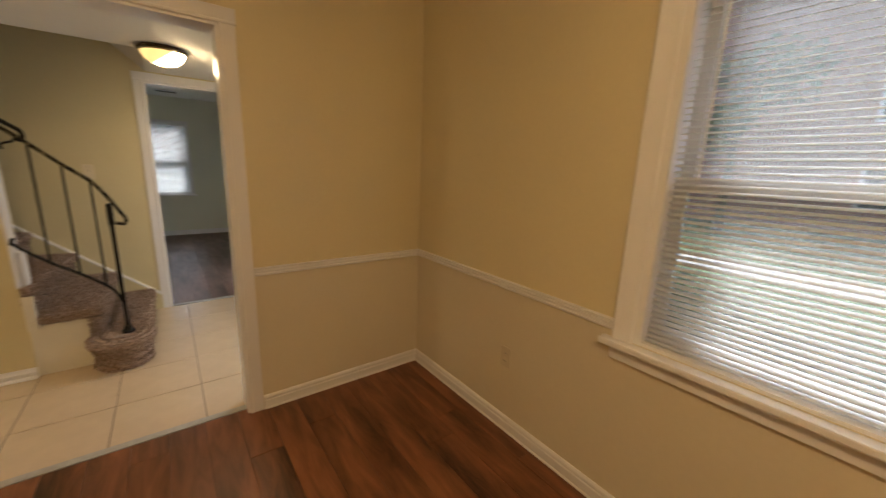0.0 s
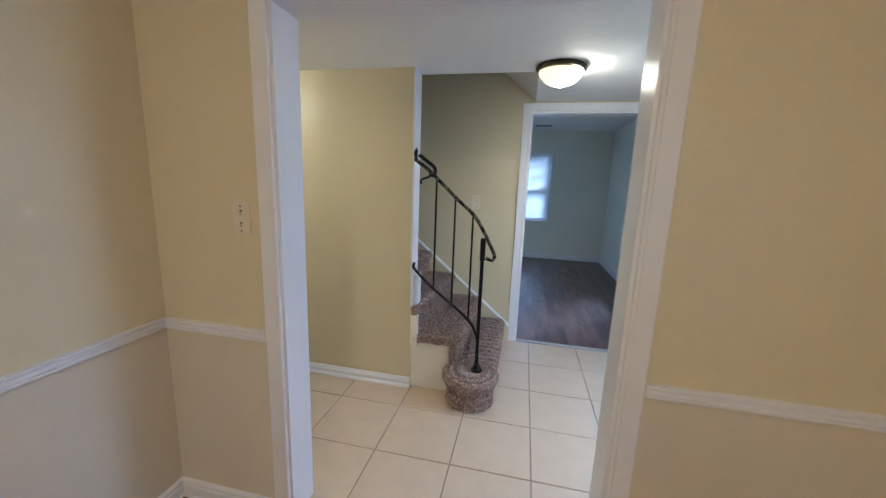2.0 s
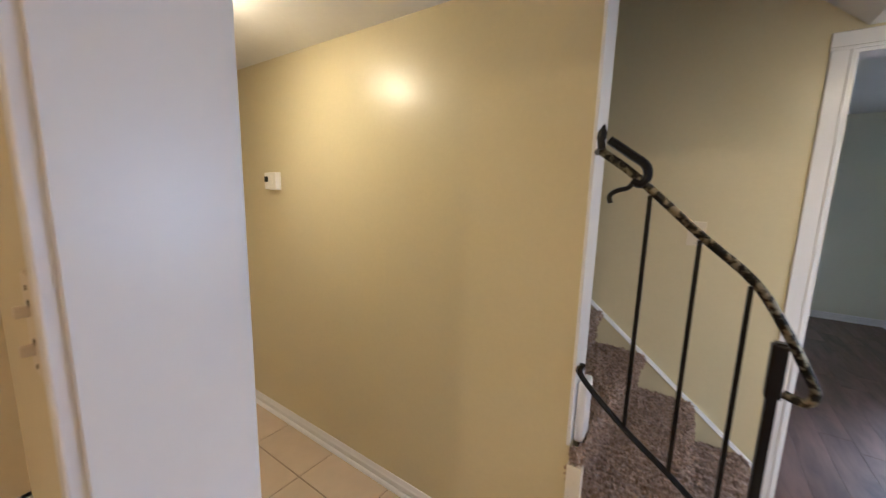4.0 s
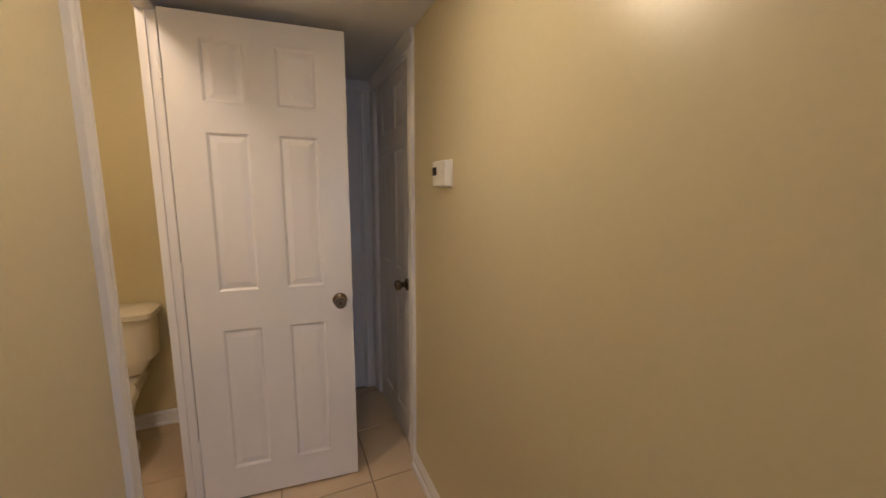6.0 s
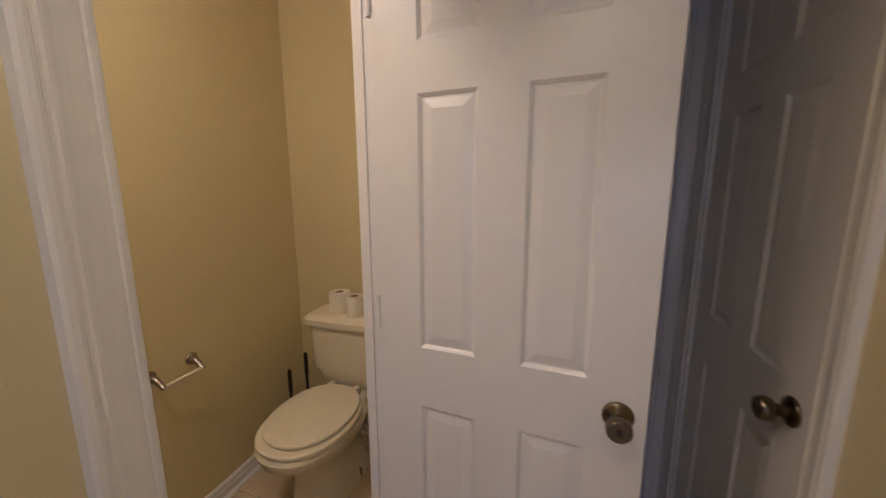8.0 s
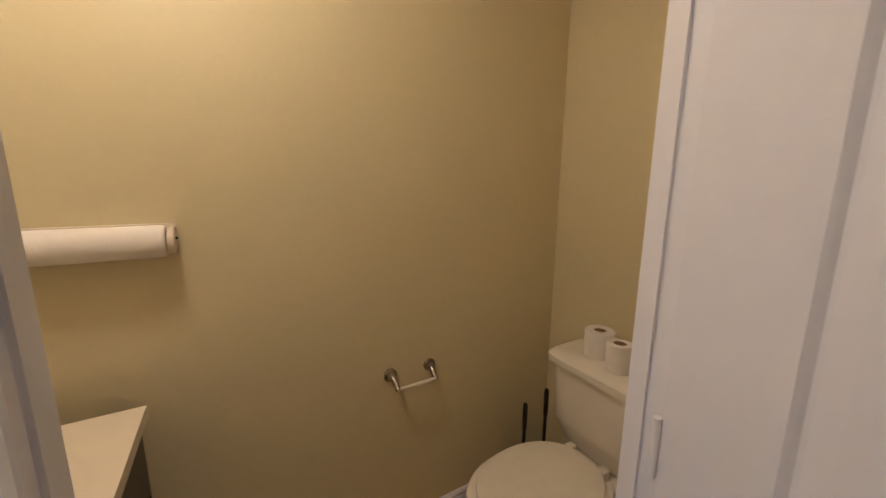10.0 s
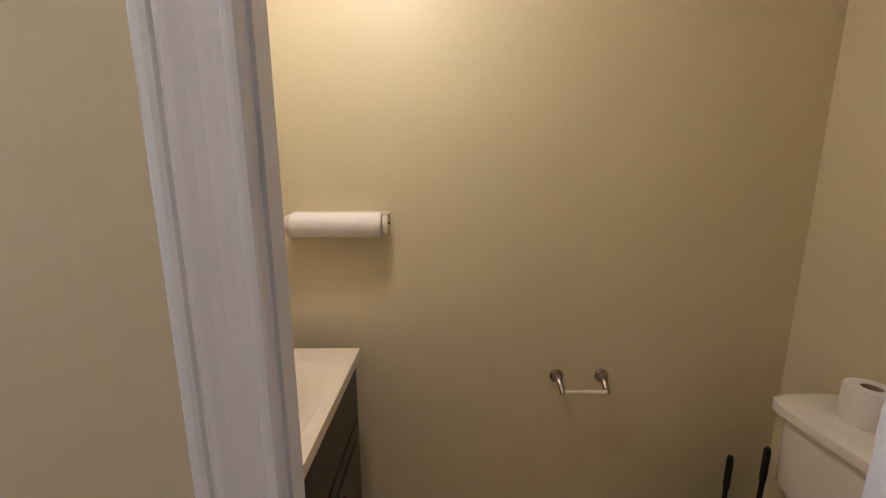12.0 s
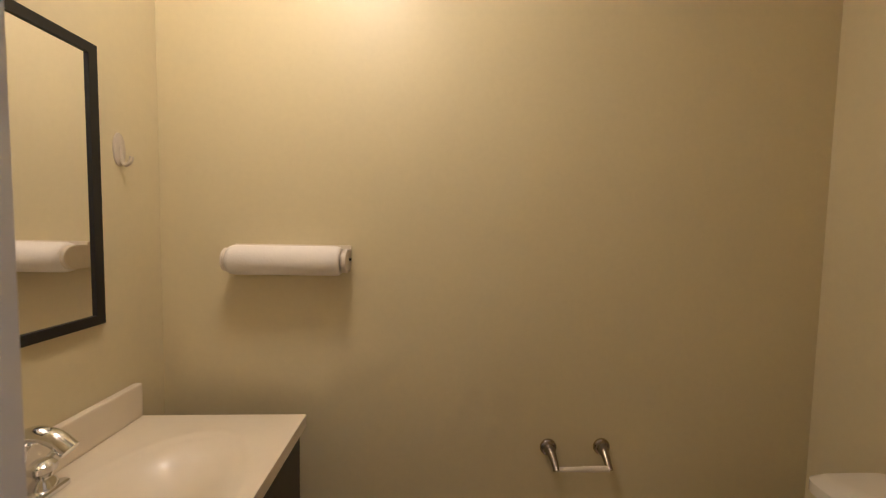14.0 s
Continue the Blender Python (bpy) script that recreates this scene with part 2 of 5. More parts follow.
M_GROUT = mat("brown_grout", (0.26, 0.21, 0.16), 0.9, grain=0.15, scale=90)
M_WOOD = wood_floor("dining_wood", (0.018, 0.006, 0.003), (0.30, 0.115, 0.05), 0.05)
M_WOOD2 = wood_floor("living_wood", (0.035, 0.018, 0.013), (0.18, 0.105, 0.075), 0.07)
M_GAP = mat("plank_gap", (0.045, 0.022, 0.014), 0.8)
M_CARPET = carpet_material()
M_IRON = mat("black_iron", (0.012, 0.012, 0.013), 0.3, metal=0.6, grain=0.1, bump=0.1)
M_BRONZE = mat("worn_bronze", (0.075, 0.055, 0.028), 0.22, metal=0.7, grain=0.2)
M_RAIL = mat("worn_handrail_paint", (0.3, 0.2, 0.1), 0.3, metal=0.8, bump=0.1)
rn, rl = M_RAIL.node_tree.nodes, M_RAIL.node_tree.links
rail_co, rail_noise, rail_ramp = rn.new("ShaderNodeTexCoord"), rn.new("ShaderNodeTexNoise"), rn.new("ShaderNodeValToRGB")
rail_noise.inputs["Scale"].default_value, rail_noise.inputs["Detail"].default_value = 55, 6
rail_ramp.color_ramp.elements[0].position, rail_ramp.color_ramp.elements[1].position = 0.48, 0.60
rail_ramp.color_ramp.elements[0].color, rail_ramp.color_ramp.elements[1].color = (0.014, 0.013, 0.012, 1), (0.20, 0.17, 0.11, 1)
rl.new(rail_co.outputs["Object"], rail_noise.inputs["Vector"])
rl.new(rail_noise.outputs["Fac"], rail_ramp.inputs["Fac"])
rl.new(rail_ramp.outputs["Color"], rn["Principled BSDF"].inputs["Base Color"])
M_KNOB = mat("antique_brass", (0.16, 0.13, 0.09), 0.25, metal=1.0, grain=0.1)
M_CHROME = mat("chrome", (0.75, 0.75, 0.75), 0.08, metal=1.0, grain=0.0, bump=0)
M_NICKEL = mat("brushed_nickel", (0.36, 0.31, 0.26), 0.25, metal=1.0)
M_PORC = mat("white_porcelain", (0.80, 0.745, 0.615), 0.12, grain=0.005, bump=0, blotch=0.015, coat=0.5)
M_MARBLE = mat("cultured_marble", (0.80, 0.71, 0.52), 0.34, grain=0.01, bump=0, blotch=0.03, blotch_scale=6, coat=0.12)
M_ESP = mat("espresso_wood", (0.018, 0.014, 0.012), 0.4, grain=0.25, scale=30)
M_BLACK = mat("black_plastic", (0.008, 0.008, 0.008), 0.55)
M_PAPER = mat("white_paper", (0.82, 0.77, 0.68), 0.95, grain=0.02, bump=0.15, bump_scale=150)
M_PLASTIC = mat("white_plastic", (0.80, 0.78, 0.73), 0.35, bump=0)
M_IVORY = mat("ivory_plastic", (0.69, 0.61, 0.465), 0.35, bump=0)
M_SEAT = mat("cream_seat_plastic", (0.79, 0.725, 0.58), 0.3, bump=0)
M_PAINTED = mat("painted_plastic", (0.60, 0.53, 0.40), 0.4, bump=0)
M_SLAT = mat("blind_slat_vinyl", (0.70, 0.71, 0.71), 0.4, bump=0)
sn, sl_links = M_SLAT.node_tree.nodes, M_SLAT.node_tree.links
slat_mix, slat_through = sn.new("ShaderNodeMixShader"), sn.new("ShaderNodeBsdfTranslucent")
slat_mix.inputs["Fac"].default_value = 0.4
slat_through.inputs["Color"].default_value = (0.85, 0.86, 0.85, 1)
sl_links.new(sn["Principled BSDF"].outputs[0], slat_mix.inputs[1])
sl_links.new(slat_through.outputs[0], slat_mix.inputs[2])
sl_links.new(slat_mix.outputs[0], sn["Material Output"].inputs["Surface"])
M_CORD = mat("blind_cord", (0.7, 0.7, 0.68), 0.9)
M_LCD = mat("dark_display", (0.02, 0.022, 0.02), 0.15, bump=0)
M_DARK = mat("dark_void", (0.01, 0.01, 0.01), 0.8)
M_CARD = mat("brown_card", (0.30, 0.20, 0.11), 0.9)
M_BRICK = mat("red_brick", (0.38, 0.20, 0.15), 0.9, grain=0.2, scale=12)
M_LAWN = mat("lawn_grass", (0.075, 0.12, 0.04), 0.95, grain=0.3, scale=25, blotch=0.2, bump=0.6, bump_scale=60)
M_LEAF = mat("green_leaves", (0.06, 0.11, 0.035), 0.6, grain=0.3, scale=15)
M_BARK = mat("tree_bark", (0.12, 0.09, 0.06), 0.9, grain=0.2)
M_ASPH = mat("asphalt", (0.06, 0.06, 0.062), 0.9, grain=0.2)
M_CONC = mat("pale_concrete", (0.40, 0.38, 0.35), 0.9, grain=0.1)
M_ROOF = mat("grey_shingles", (0.12, 0.11, 0.105), 0.9, grain=0.2, scale=20)
M_CAR = mat("silver_car_paint", (0.55, 0.57, 0.60), 0.25, metal=0.3, coat=0.8, bump=0)
M_TYRE = mat("black_rubber", (0.02, 0.02, 0.02), 0.8)
M_MIRROR = mat("mirror_silver", (0.92, 0.92, 0.92), 0.02, metal=1.0, grain=0, bump=0, blotch=0)
M_MIRROR.node_tree.nodes["Principled BSDF"].inputs["Roughness"].default_value = 0.0
for link in list(M_MIRROR.node_tree.links):
    if link.to_socket.name == "Roughness":
        M_MIRROR.node_tree.links.remove(link)
M_GLASS = bpy.data.materials.new("window_glass")
M_GLASS.use_nodes = True
gp = M_GLASS.node_tree.nodes["Principled BSDF"]
gp.inputs["Transmission Weight"].default_value, gp.inputs["Roughness"].default_value, gp.inputs["IOR"].default_value = 1.0, 0.0, 1.45
gn, gl = M_GLASS.node_tree.nodes, M_GLASS.node_tree.links
# pale translucent share mixed into the panes to imitate the window's glare haze
haze_mix, haze = gn.new("ShaderNodeMixShader"), gn.new("ShaderNodeBsdfTranslucent")
haze.inputs["Color"].default_value = (0.8, 0.82, 0.85, 1)
haze_noise, haze_range = gn.new("ShaderNodeTexNoise"), gn.new("ShaderNodeMapRange")
haze_noise.inputs["Scale"].default_value = 3.0
haze_range.inputs["To Min"].default_value, haze_range.inputs["To Max"].default_value = 0.07, 0.14
gl.new(haze_noise.outputs["Fac"], haze_range.inputs["Value"])
gl.new(haze_range.outputs[0], haze_mix.inputs["Fac"])
gl.new(gp.outputs[0], haze_mix.inputs[1])
gl.new(haze.outputs[0], haze_mix.inputs[2])
gl.new(haze_mix.outputs[0], gn["Material Output"].inputs["Surface"])
M_VENT = mat("brown_vent_enamel", (0.10, 0.05, 0.03), 0.45)
M_DARKGLASS = mat("dark_window_glass", (0.03, 0.04, 0.05), 0.05, bump=0)
M_SHADE = bulb_glow("lit_hall_glass", HALL_LAMP)
M_DSHADE = glow("lit_dining_glass", (0.95, 0.55, 0.2), (1.0, 0.66, 0.32), DINING_LAMP, -0.11, -0.02)
M_BSHADE = glow("lit_powder_room_glass", (1.0, 0.65, 0.31), (1.0, 0.69, 0.36), BATH_LAMP, -0.11, -0.02)
M_HSHADE = bulb_glow("lit_hall_glass_dimmer", HALL_LAMP * 0.9, (0.030, 0.020, -0.055))
M_CHEEK = mat("off_white_cheek_paint", (0.74, 0.70, 0.60), 0.4, grain=0.01, bump=0.04, bump_scale=90, blotch=0.03)

# ---- plan ----
X_E, X_DW, X_END = 1.99, -0.85, -3.05          # east wall, dining west wall, hall end
Y_H = 0.14                                    # hall face of the dining wall
Y_Y, Y_B = 1.105, 2.09                         # under-stair wall, stair back wall
X_LE, Y_LN, X_LW = 2.06, 6.19, -2.6            # living room
X_PE, X_PW, Y_PS, Y_PN = -1.19, -3.11, -0.77, 0.090
H_HALL, H_DIN, H_LIV, H_UP = 2.09, 2.42, 2.42, 4.8


def wall(name, x0, x1, y0, y1, z0, z1, holes=(), material=None, label=""):
    """A wall box with rectangular openings; a hole is (start, end, bottom, top) along the wall's longer side."""
    bm = bmesh.new()
    along_x = (x1 - x0) > (y1 - y0)
    s, e = (x0, x1) if along_x else (y0, y1)
    cuts = sorted({s, e, *[h[0] for h in holes], *[h[1] for h in holes]})
    for a, b in zip(cuts, cuts[1:]):
        spans = [(z0, z1)]
        for h in holes:
            if h[0] < (a + b) / 2 < h[1]:
                spans = [(z0, h[2]), (h[3], z1)]
        for lo, hi in spans:
            if hi - lo > 1e-4:
                if along_x:
                    box(bm, a, b, y0, y1, lo, hi)
                else:
                    box(bm, x0, x1, a, b, lo, hi)
    bmesh.ops.remove_doubles(bm, verts=bm.verts, dist=1e-5)
    return structure(name, bm, material or M_WALL, label)


DO = (-0.302, 0.886, 0.0, 1.985)                 # dining opening
LO = (0.560, 1.74, 0.0, 2.008)                 # living opening
PO = (-2.343, -1.728, 0.0, 2.045)               # powder opening
CO = (-2.95, -2.262, 0.0, 2.02)                # closet opening
DW = (-2.40, -1.49, 0.765, 2.05)               # dining window (y)
# unseen second dining opening (y), added for extra daylight
DW_UNSEEN = (-3.42, -2.51, 0.765, 2.05)
EW = (3.76, 4.71, 0.70, 2.06)                  # living east window (y)
FD = (0.42, 1.34, 0.0, 2.03)                   # glazed entrance door (y)
# next two: unseen living room openings, added to let in more daylight
NW_UNSEEN = (-2.30, -0.60, 0.745, 2.02)
WW_UNSEEN = (3.2, 5.0, 0.70, 2.02)
NW = (0.19, 1.04, 0.745, 2.02)                 # living north window (x)
ED = (0.33, 1.033, 0.0, 2.02)                   # hall end door (y)

structure("floor_slab", bx(-3.3, 2.25, -3.8, 6.4, -0.2, -0.02), M_CONC, "concrete floor slab under the rooms")
wall("wall_dining_east", X_E, X_E + 0.2, -3.6, 0.0, 0, H_DIN, [DW, DW_UNSEEN], M_DWALL, "cream painted exterior wall with a window")
wall("wall_dining_west", X_PE + 0.05, X_DW, -3.6, 0.0, 0, H_DIN, (), M_DWALL, "cream painted dining room wall")
wall("wall_dining_south", X_PE, X_E + 0.2, -3.75, -3.6, 0, H_DIN, (), M_DWALL, "cream painted dining room wall")
wall("wall_dining_north", X_DW - 0.3, X_E + 0.2, 0.0, 0.07, 0, H_DIN, [DO], M_DWALL, "cream painted wall round a wide cased opening")
wall("wall_hall_south", X_DW - 0.3, X_E + 0.2, 0.07, Y_H, 0, H_DIN, [DO], M_WALL, "cream painted hall side of the dining wall")
wall("wall_powder_north", X_PW - 0.12, X_DW - 0.3, Y_PN, Y_H, 0, H_DIN, [(PO[0] - 0.020, PO[1] + 0.024, 0.0, PO[3] + 0.012)], M_WALL, "cream painted hall wall with the powder room doorway")
wall("wall_powder_east", X_PE, X_PE + 0.05, Y_PS - 0.1, Y_PN, 0, H_DIN, (), M_BWALL)
wall("wall_powder_south", X_PW - 0.12, X_PE + 0.05, Y_PS - 0.1, Y_PS, 0, H_DIN, (), M_BWALL, "yellow-cream painted powder room wall")
wall("wall_powder_west", X_PW - 0.12, X_PW, Y_PS, Y_PN, 0, H_DIN, (), M_BWALL, "yellow-cream painted powder room wall behind the toilet")
structure("ceiling_dining", bx(X_PE, X_E + 0.2, -3.75, 0.145, H_DIN, H_DIN + 0.1), M_CEIL)
structure("ceiling_powder", bx(X_PW - 0.12, X_PE + 0.05, Y_PS - 0.1, Y_PN, H_DIN, H_DIN + 0.1), M_CEIL)
wall("wall_understair", X_END, -0.135, Y_Y, Y_Y + 0.12, 0, H_HALL, [CO, (-0.150, -0.135, 0.585, H_HALL)], M_WALL, "glossy cream wall under the stairs with a closet doorway")
wall("wall_stair_back", X_END, X_E + 0.27, Y_B, Y_B + 0.06, 0, H_UP, [LO], M_WALL, "cream wall behind the stairs with a cased opening")
wall("wall_living_south", X_LW - 0.12, X_LE + 0.2, Y_B + 0.06, Y_B + 0.12, 0, H_LIV, [LO], M_LWALL, "grey painted living room wall")
wall("wall_hall_east", X_E, X_E + 0.27, Y_H, Y_B, 0, H_HALL + 0.1, [FD], M_WALL, "cream painted entrance wall")
wall("wall_hall_end", X_END - 0.12, X_END, Y_H, Y_Y + 0.12, 0, H_HALL, [ED], M_WALL, "cream painted hall end wall")
wall("wall_living_east", X_LE, X_LE + 0.2, Y_B + 0.12, Y_LN + 0.2, 0, H_LIV, [EW], M_LWALL, "grey painted exterior wall with a window")
wall("wall_living_north", X_LW - 0.12, X_LE, Y_LN, Y_LN + 0.2, 0, H_LIV, [NW, NW_UNSEEN], M_LWALL, "grey painted exterior wall with a window")
wall("wall_living_west", X_LW - 0.2, X_LW, Y_B + 0.12, Y_LN, 0, H_LIV, [WW_UNSEEN], M_LWALL)
structure("ceiling_living", bx(X_LW - 0.12, X_LE + 0.2, Y_B + 0.06, Y_LN + 0.2, H_LIV, H_LIV + 0.1), M_CEIL)

# hall ceiling round the stair hole, the sloping soffit and the stairwell above
HX, HY = 0.585, 1.27
bm = bmesh.new()
box(bm, X_END - 0.12, X_E + 0.2, Y_H, HY, H_HALL, H_HALL + 0.25)
box(bm, HX, X_E + 0.2, HY, Y_B, H_HALL, H_HALL + 0.25)
structure("ceiling_hall", bm, M_CEIL, "white painted hall ceiling with a stair opening")
bm = bmesh.new()
prof = [(HX, H_HALL), (0.19, 2.43), (0.19, H_UP), (0.30, H_UP), (0.30, 2.5), (HX, H_HALL + 0.25)]
lo = [bm.verts.new((x, HY, z)) for x, z in prof]
hi = [bm.verts.new((x, Y_B, z)) for x, z in prof]
for k in range(len(prof)):
    j = (k + 1) % len(prof)
    bm.faces.new((lo[k], lo[j], hi[j], hi[k]))
for idx in ((0, 1, 4, 5), (1, 2, 3, 4)):
    bm.faces.new([lo[i] for i in idx])
    bm.faces.new([hi[i] for i in idx])
structure("stair_soffit", bm, M_CEIL, "white sloping soffit over the stairs")
wall("wall_stairwell_front", X_END, 0.30, HY - 0.12, HY - 0.002, H_HALL + 0.25, H_UP, (), M_WALL)
wall("wall_stairwell_end", X_END - 0.12, X_END, Y_Y + 0.12, Y_B, 0, H_UP, (), M_WALL)
structure("ceiling_stairwell", bx(X_END - 0.12, 0.42, HY - 0.12, Y_B + 0.06, H_UP, H_UP + 0.1), M_CEIL)

# ---- stairs ----
RISE, RUN, NOSE0 = 0.193, 0.232, 0.448
CH = 1.115                                      # face of the white cheek
stairs = thing("staircase", "brown shaggy carpeted staircase with white painted side", "staircase", 0, 0, 0)
stairs["kind"] = "structure"


def shag(bm, amount):
    for v in bm.verts:
        q = v.co * 45
        v.co += noise.noise_vector(q) * amount
    return bm


def carpet_step(i):
    bm = bmesh.new()
    x1 = NOSE0 - RUN * i
    x0 = x1 - RUN - (0.11 if i == 1 else 0.05)
    z1 = RISE * (i + 1) + 0.012
    front = CH - 0.028 if x1 > -0.12 else Y_Y + 0.125
    if i == 2:
        front = CH - 0.028
    tread = bx(x0 if i != 2 else x0, x1, front, Y_B - 0.03, z1 - 0.052, z1, bevel=0.022, seg=3)
    if i == 2:
        bmesh.ops.bisect_plane(tread, geom=tread.verts[:] + tread.edges[:] + tread.faces[:], plane_co=(-0.06, 0, 0), plane_no=(-1, 0, 0), clear_outer=True)
        box(tread, x0, -0.06, Y_Y + 0.125, Y_B - 0.03, z1 - 0.052, z1)
    riser = box(tread, x1 - 0.075, x1 - 0.022, front + 0.004, Y_B - 0.03, z1 - RISE - 0.0, z1 - 0.04, bevel=0.008)
    bmesh.ops.triangulate(tread, faces=[f for f in tread.faces if len(f.verts) > 4])
    es = [e for e in tread.edges if e.calc_length() > 0.1]
    bmesh.ops.subdivide_edges(tread, edges=es, cuts=26 if i < 5 else 8, use_grid_fill=True)
    if i == 2:
        for v in tread.verts:
            v.co.x -= 0.075 * (1 - (v.co.y - 1.09))
            if v.co.y < Y_Y + 0.122 and v.co.x < -0.10:
                v.co.x = max(v.co.x, -0.10) if v.co.y > Y_Y - 0.006 else max(v.co.x, -0.132)
    return shag(tread, 0.008)


bm = bmesh.new()
prof_n = 20
drum = [(0.150, 0.0), (0.150, 0.03), (0.140, 0.075), (0.146, 0.13), (0.172, 0.160), (0.178, 0.185), (0.168, 0.203), (0.13, 0.2085), (0.07, 0.2085)]
lathe(bm, [(r, z) for r, z in drum], centre=(0.29, 1.055, 0), n=36)
box(bm, 0.235, 0.448, 1.055, Y_B - 0.03, 0.15, 0.208, bevel=0.022, seg=3)
box(bm, 0.20, 0.425, 1.055, Y_B - 0.03, 0.0, 0.165)
es = [e for e in bm.edges if e.calc_length() > 0.1]
bmesh.ops.subdivide_edges(bm, edges=es, cuts=14, use_grid_fill=True)
part("step", shag(bm, 0.007), M_CARPET, stairs, "brown shag carpeted bottom step with a rounded end", smooth=True)
for i in range(1, 12):
    part("step", carpet_step(i), M_CARPET, stairs, "brown shag carpeted step", smooth=True)
def pile(ob, count, rnd):
    """Short tufts standing on a carpeted mesh."""
    me = ob.data
    bm = bmesh.new()
    tri = [(p, p.area) for p in me.polygons]
    picks = rnd.choices([p for p, a in tri], weights=[a for p, a in tri], k=count)
    for p in picks:
        vs = [me.vertices[i].co for i in p.vertices]
        w = [rnd.random() for _ in vs]
        t = sum(w)
        c = sum((v * (q / t) for v, q in zip(vs, w)), Vector())
        n = (p.normal + Vector((rnd.uniform(-1, 1), rnd.uniform(-1, 1), rnd.uniform(-1, 1))) * 0.75).normalized()
        side = n.orthogonal()
        side.rotate(Matrix.Rotation(rnd.uniform(0, 6.28), 3, n))
        ln, wd = rnd.uniform(0.008, 0.017), 0.0026
        a = [bm.verts.new(c + side * wd), bm.verts.new(c - side * wd), bm.verts.new(c + n * ln - side * wd * 0.8), bm.verts.new(c + n * ln + side * wd * 0.8)]
        bm.faces.new(a)
    q = part("carpet_pile", bm, M_CARPET, stairs, "brown and cream shag pile")
    q["kind"] = "stuff"


prng = random.Random(7)
steps = [o for o in stairs.children if o.name.startswith("step")]
for k, o in enumerate(steps[:5]):
    pile(o, (26000, 24000, 20000, 9000, 6000)[k], prng)
bm = bmesh.new()
box(bm, -0.135, 0.19, CH, CH + 0.03, 0, RISE * 2 - 0.03)
box(bm, -0.135, -0.088, CH - 0.036, CH - 0.001, RISE * 2 - 0.07, RISE * 3 - 0.045)
part("cheek_board", bm, M_CHEEK, stairs, "off-white painted board closing the stair side")
bm = bmesh.new()
for i in range(1, 12):
    box(bm, NOSE0 - RUN * (i + 1) - 0.03, NOSE0 - RUN * i - (0.16 if i == 2 else 0.06), CH + 0.03 if NOSE0 - RUN * (i + 1) - 0.03 > -0.135 else Y_Y + 0.125, Y_B - 0.03, 0, RISE * (i + 1) - 0.03)
part("stair_core", bm, M_CARD, stairs)
bm = bmesh.new()
s = RISE / RUN
x_top = -2.2
CAP = 0.020
sk = [(0.50, 0.0), (0.50, 0.155 - CAP), (x_top, 0.155 - CAP + (0.50 - x_top) * s), (x_top, 0)]
a = [bm.verts.new((x, Y_B - 0.022, z)) for x, z in sk]
b = [bm.verts.new((x, Y_B, z)) for x, z in sk]
for k in range(4):
    bm.faces.new((a[k], a[(k + 1) % 4], b[(k + 1) % 4], b[k]))
bm.faces.new(a)
bm.faces.new(b[::-1])
part("skirt_board", bm, M_WALL, stairs, "cream painted skirt board rising along the stairs")
bm = sweep_profile(bmesh.new(), [(0, 0), (0.026, 0.0), (0.027, 0.006), (0.022, 0.012), (0.020, CAP), (0, CAP)], (0.50, Y_B, 0.155 - CAP), (x_top, Y_B, 0.155 - CAP + (0.50 - x_top) * s), (0, -1, 0))
part("skirt_cap", bm, M_TRIM, stairs, "thin white moulding on the stair skirt")
bm = bmesh.new()
box(bm, -0.150, -0.138, Y_Y - 0.004, Y_Y + 0.13, 0.585, H_HALL, bevel=0.003)
structure("trim_wall_end", bm, M_TRIM, "white painted corner trim on the wall end")
bm = bmesh.new()
box(bm, -0.137, -0.105, Y_Y + 0.03, Y_Y + 0.12, 0.585, 0.80, bevel=0.012)
structure("trim_stair_block", bm, M_TRIM, "white painted plinth block beside the stairs")

# ---- mouldings ----
BASE = [(0, 0), (0.014, 0), (0.014, 0.050), (0.010, 0.056), (0.010, 0.061), (0.013, 0.065), (0.011, 0.073), (0.005, 0.081), (0, 0.082)]
BASE_LOW = [(0, 0), (0.013, 0), (0.013, 0.042), (0.009, 0.05), (0.004, 0.066), (0, 0.068)]
SHOE = [(0.015, 0), (0.030, 0), (0.028, 0.010), (0.022, 0.017), (0.015, 0.019)]
RAIL = [(0, -0.029), (0.012, -0.029), (0.016, -0.024), (0.016, -0.014), (0.009, -0.011), (0.009, -0.004), (0.017, 0.0), (0.017, 0.009), (0.012, 0.012), (0.012, 0.017), (0.022, 0.020), (0.022, 0.027), (0.016, 0.030), (0, 0.030)]

SHOE_LOW = [(0.014, 0), (0.020, 0), (0.019, 0.006), (0.014, 0.010)]
RAIL = [(o * 0.85, -0.029 + (u + 0.029) * 0.78) for o, u in RAIL]


def baseboard(a, b, out, label="white painted baseboard", prof=None, shoe=SHOE):
    bm = sweep_profile(bmesh.new(), prof or BASE, (*a, 0), (*b, 0), (*out, 0))
    structure("baseboard", sweep_profile(bm, shoe, (*a, 0), (*b, 0), (*out, 0)), M_TRIM, label)


def chair_rail(a, b, out):
    structure("chair_rail", sweep_profile(bmesh.new(), RAIL, (*a, 0.820), (*b, 0.820), (*out, 0)), M_TRIM, "white moulded chair rail")


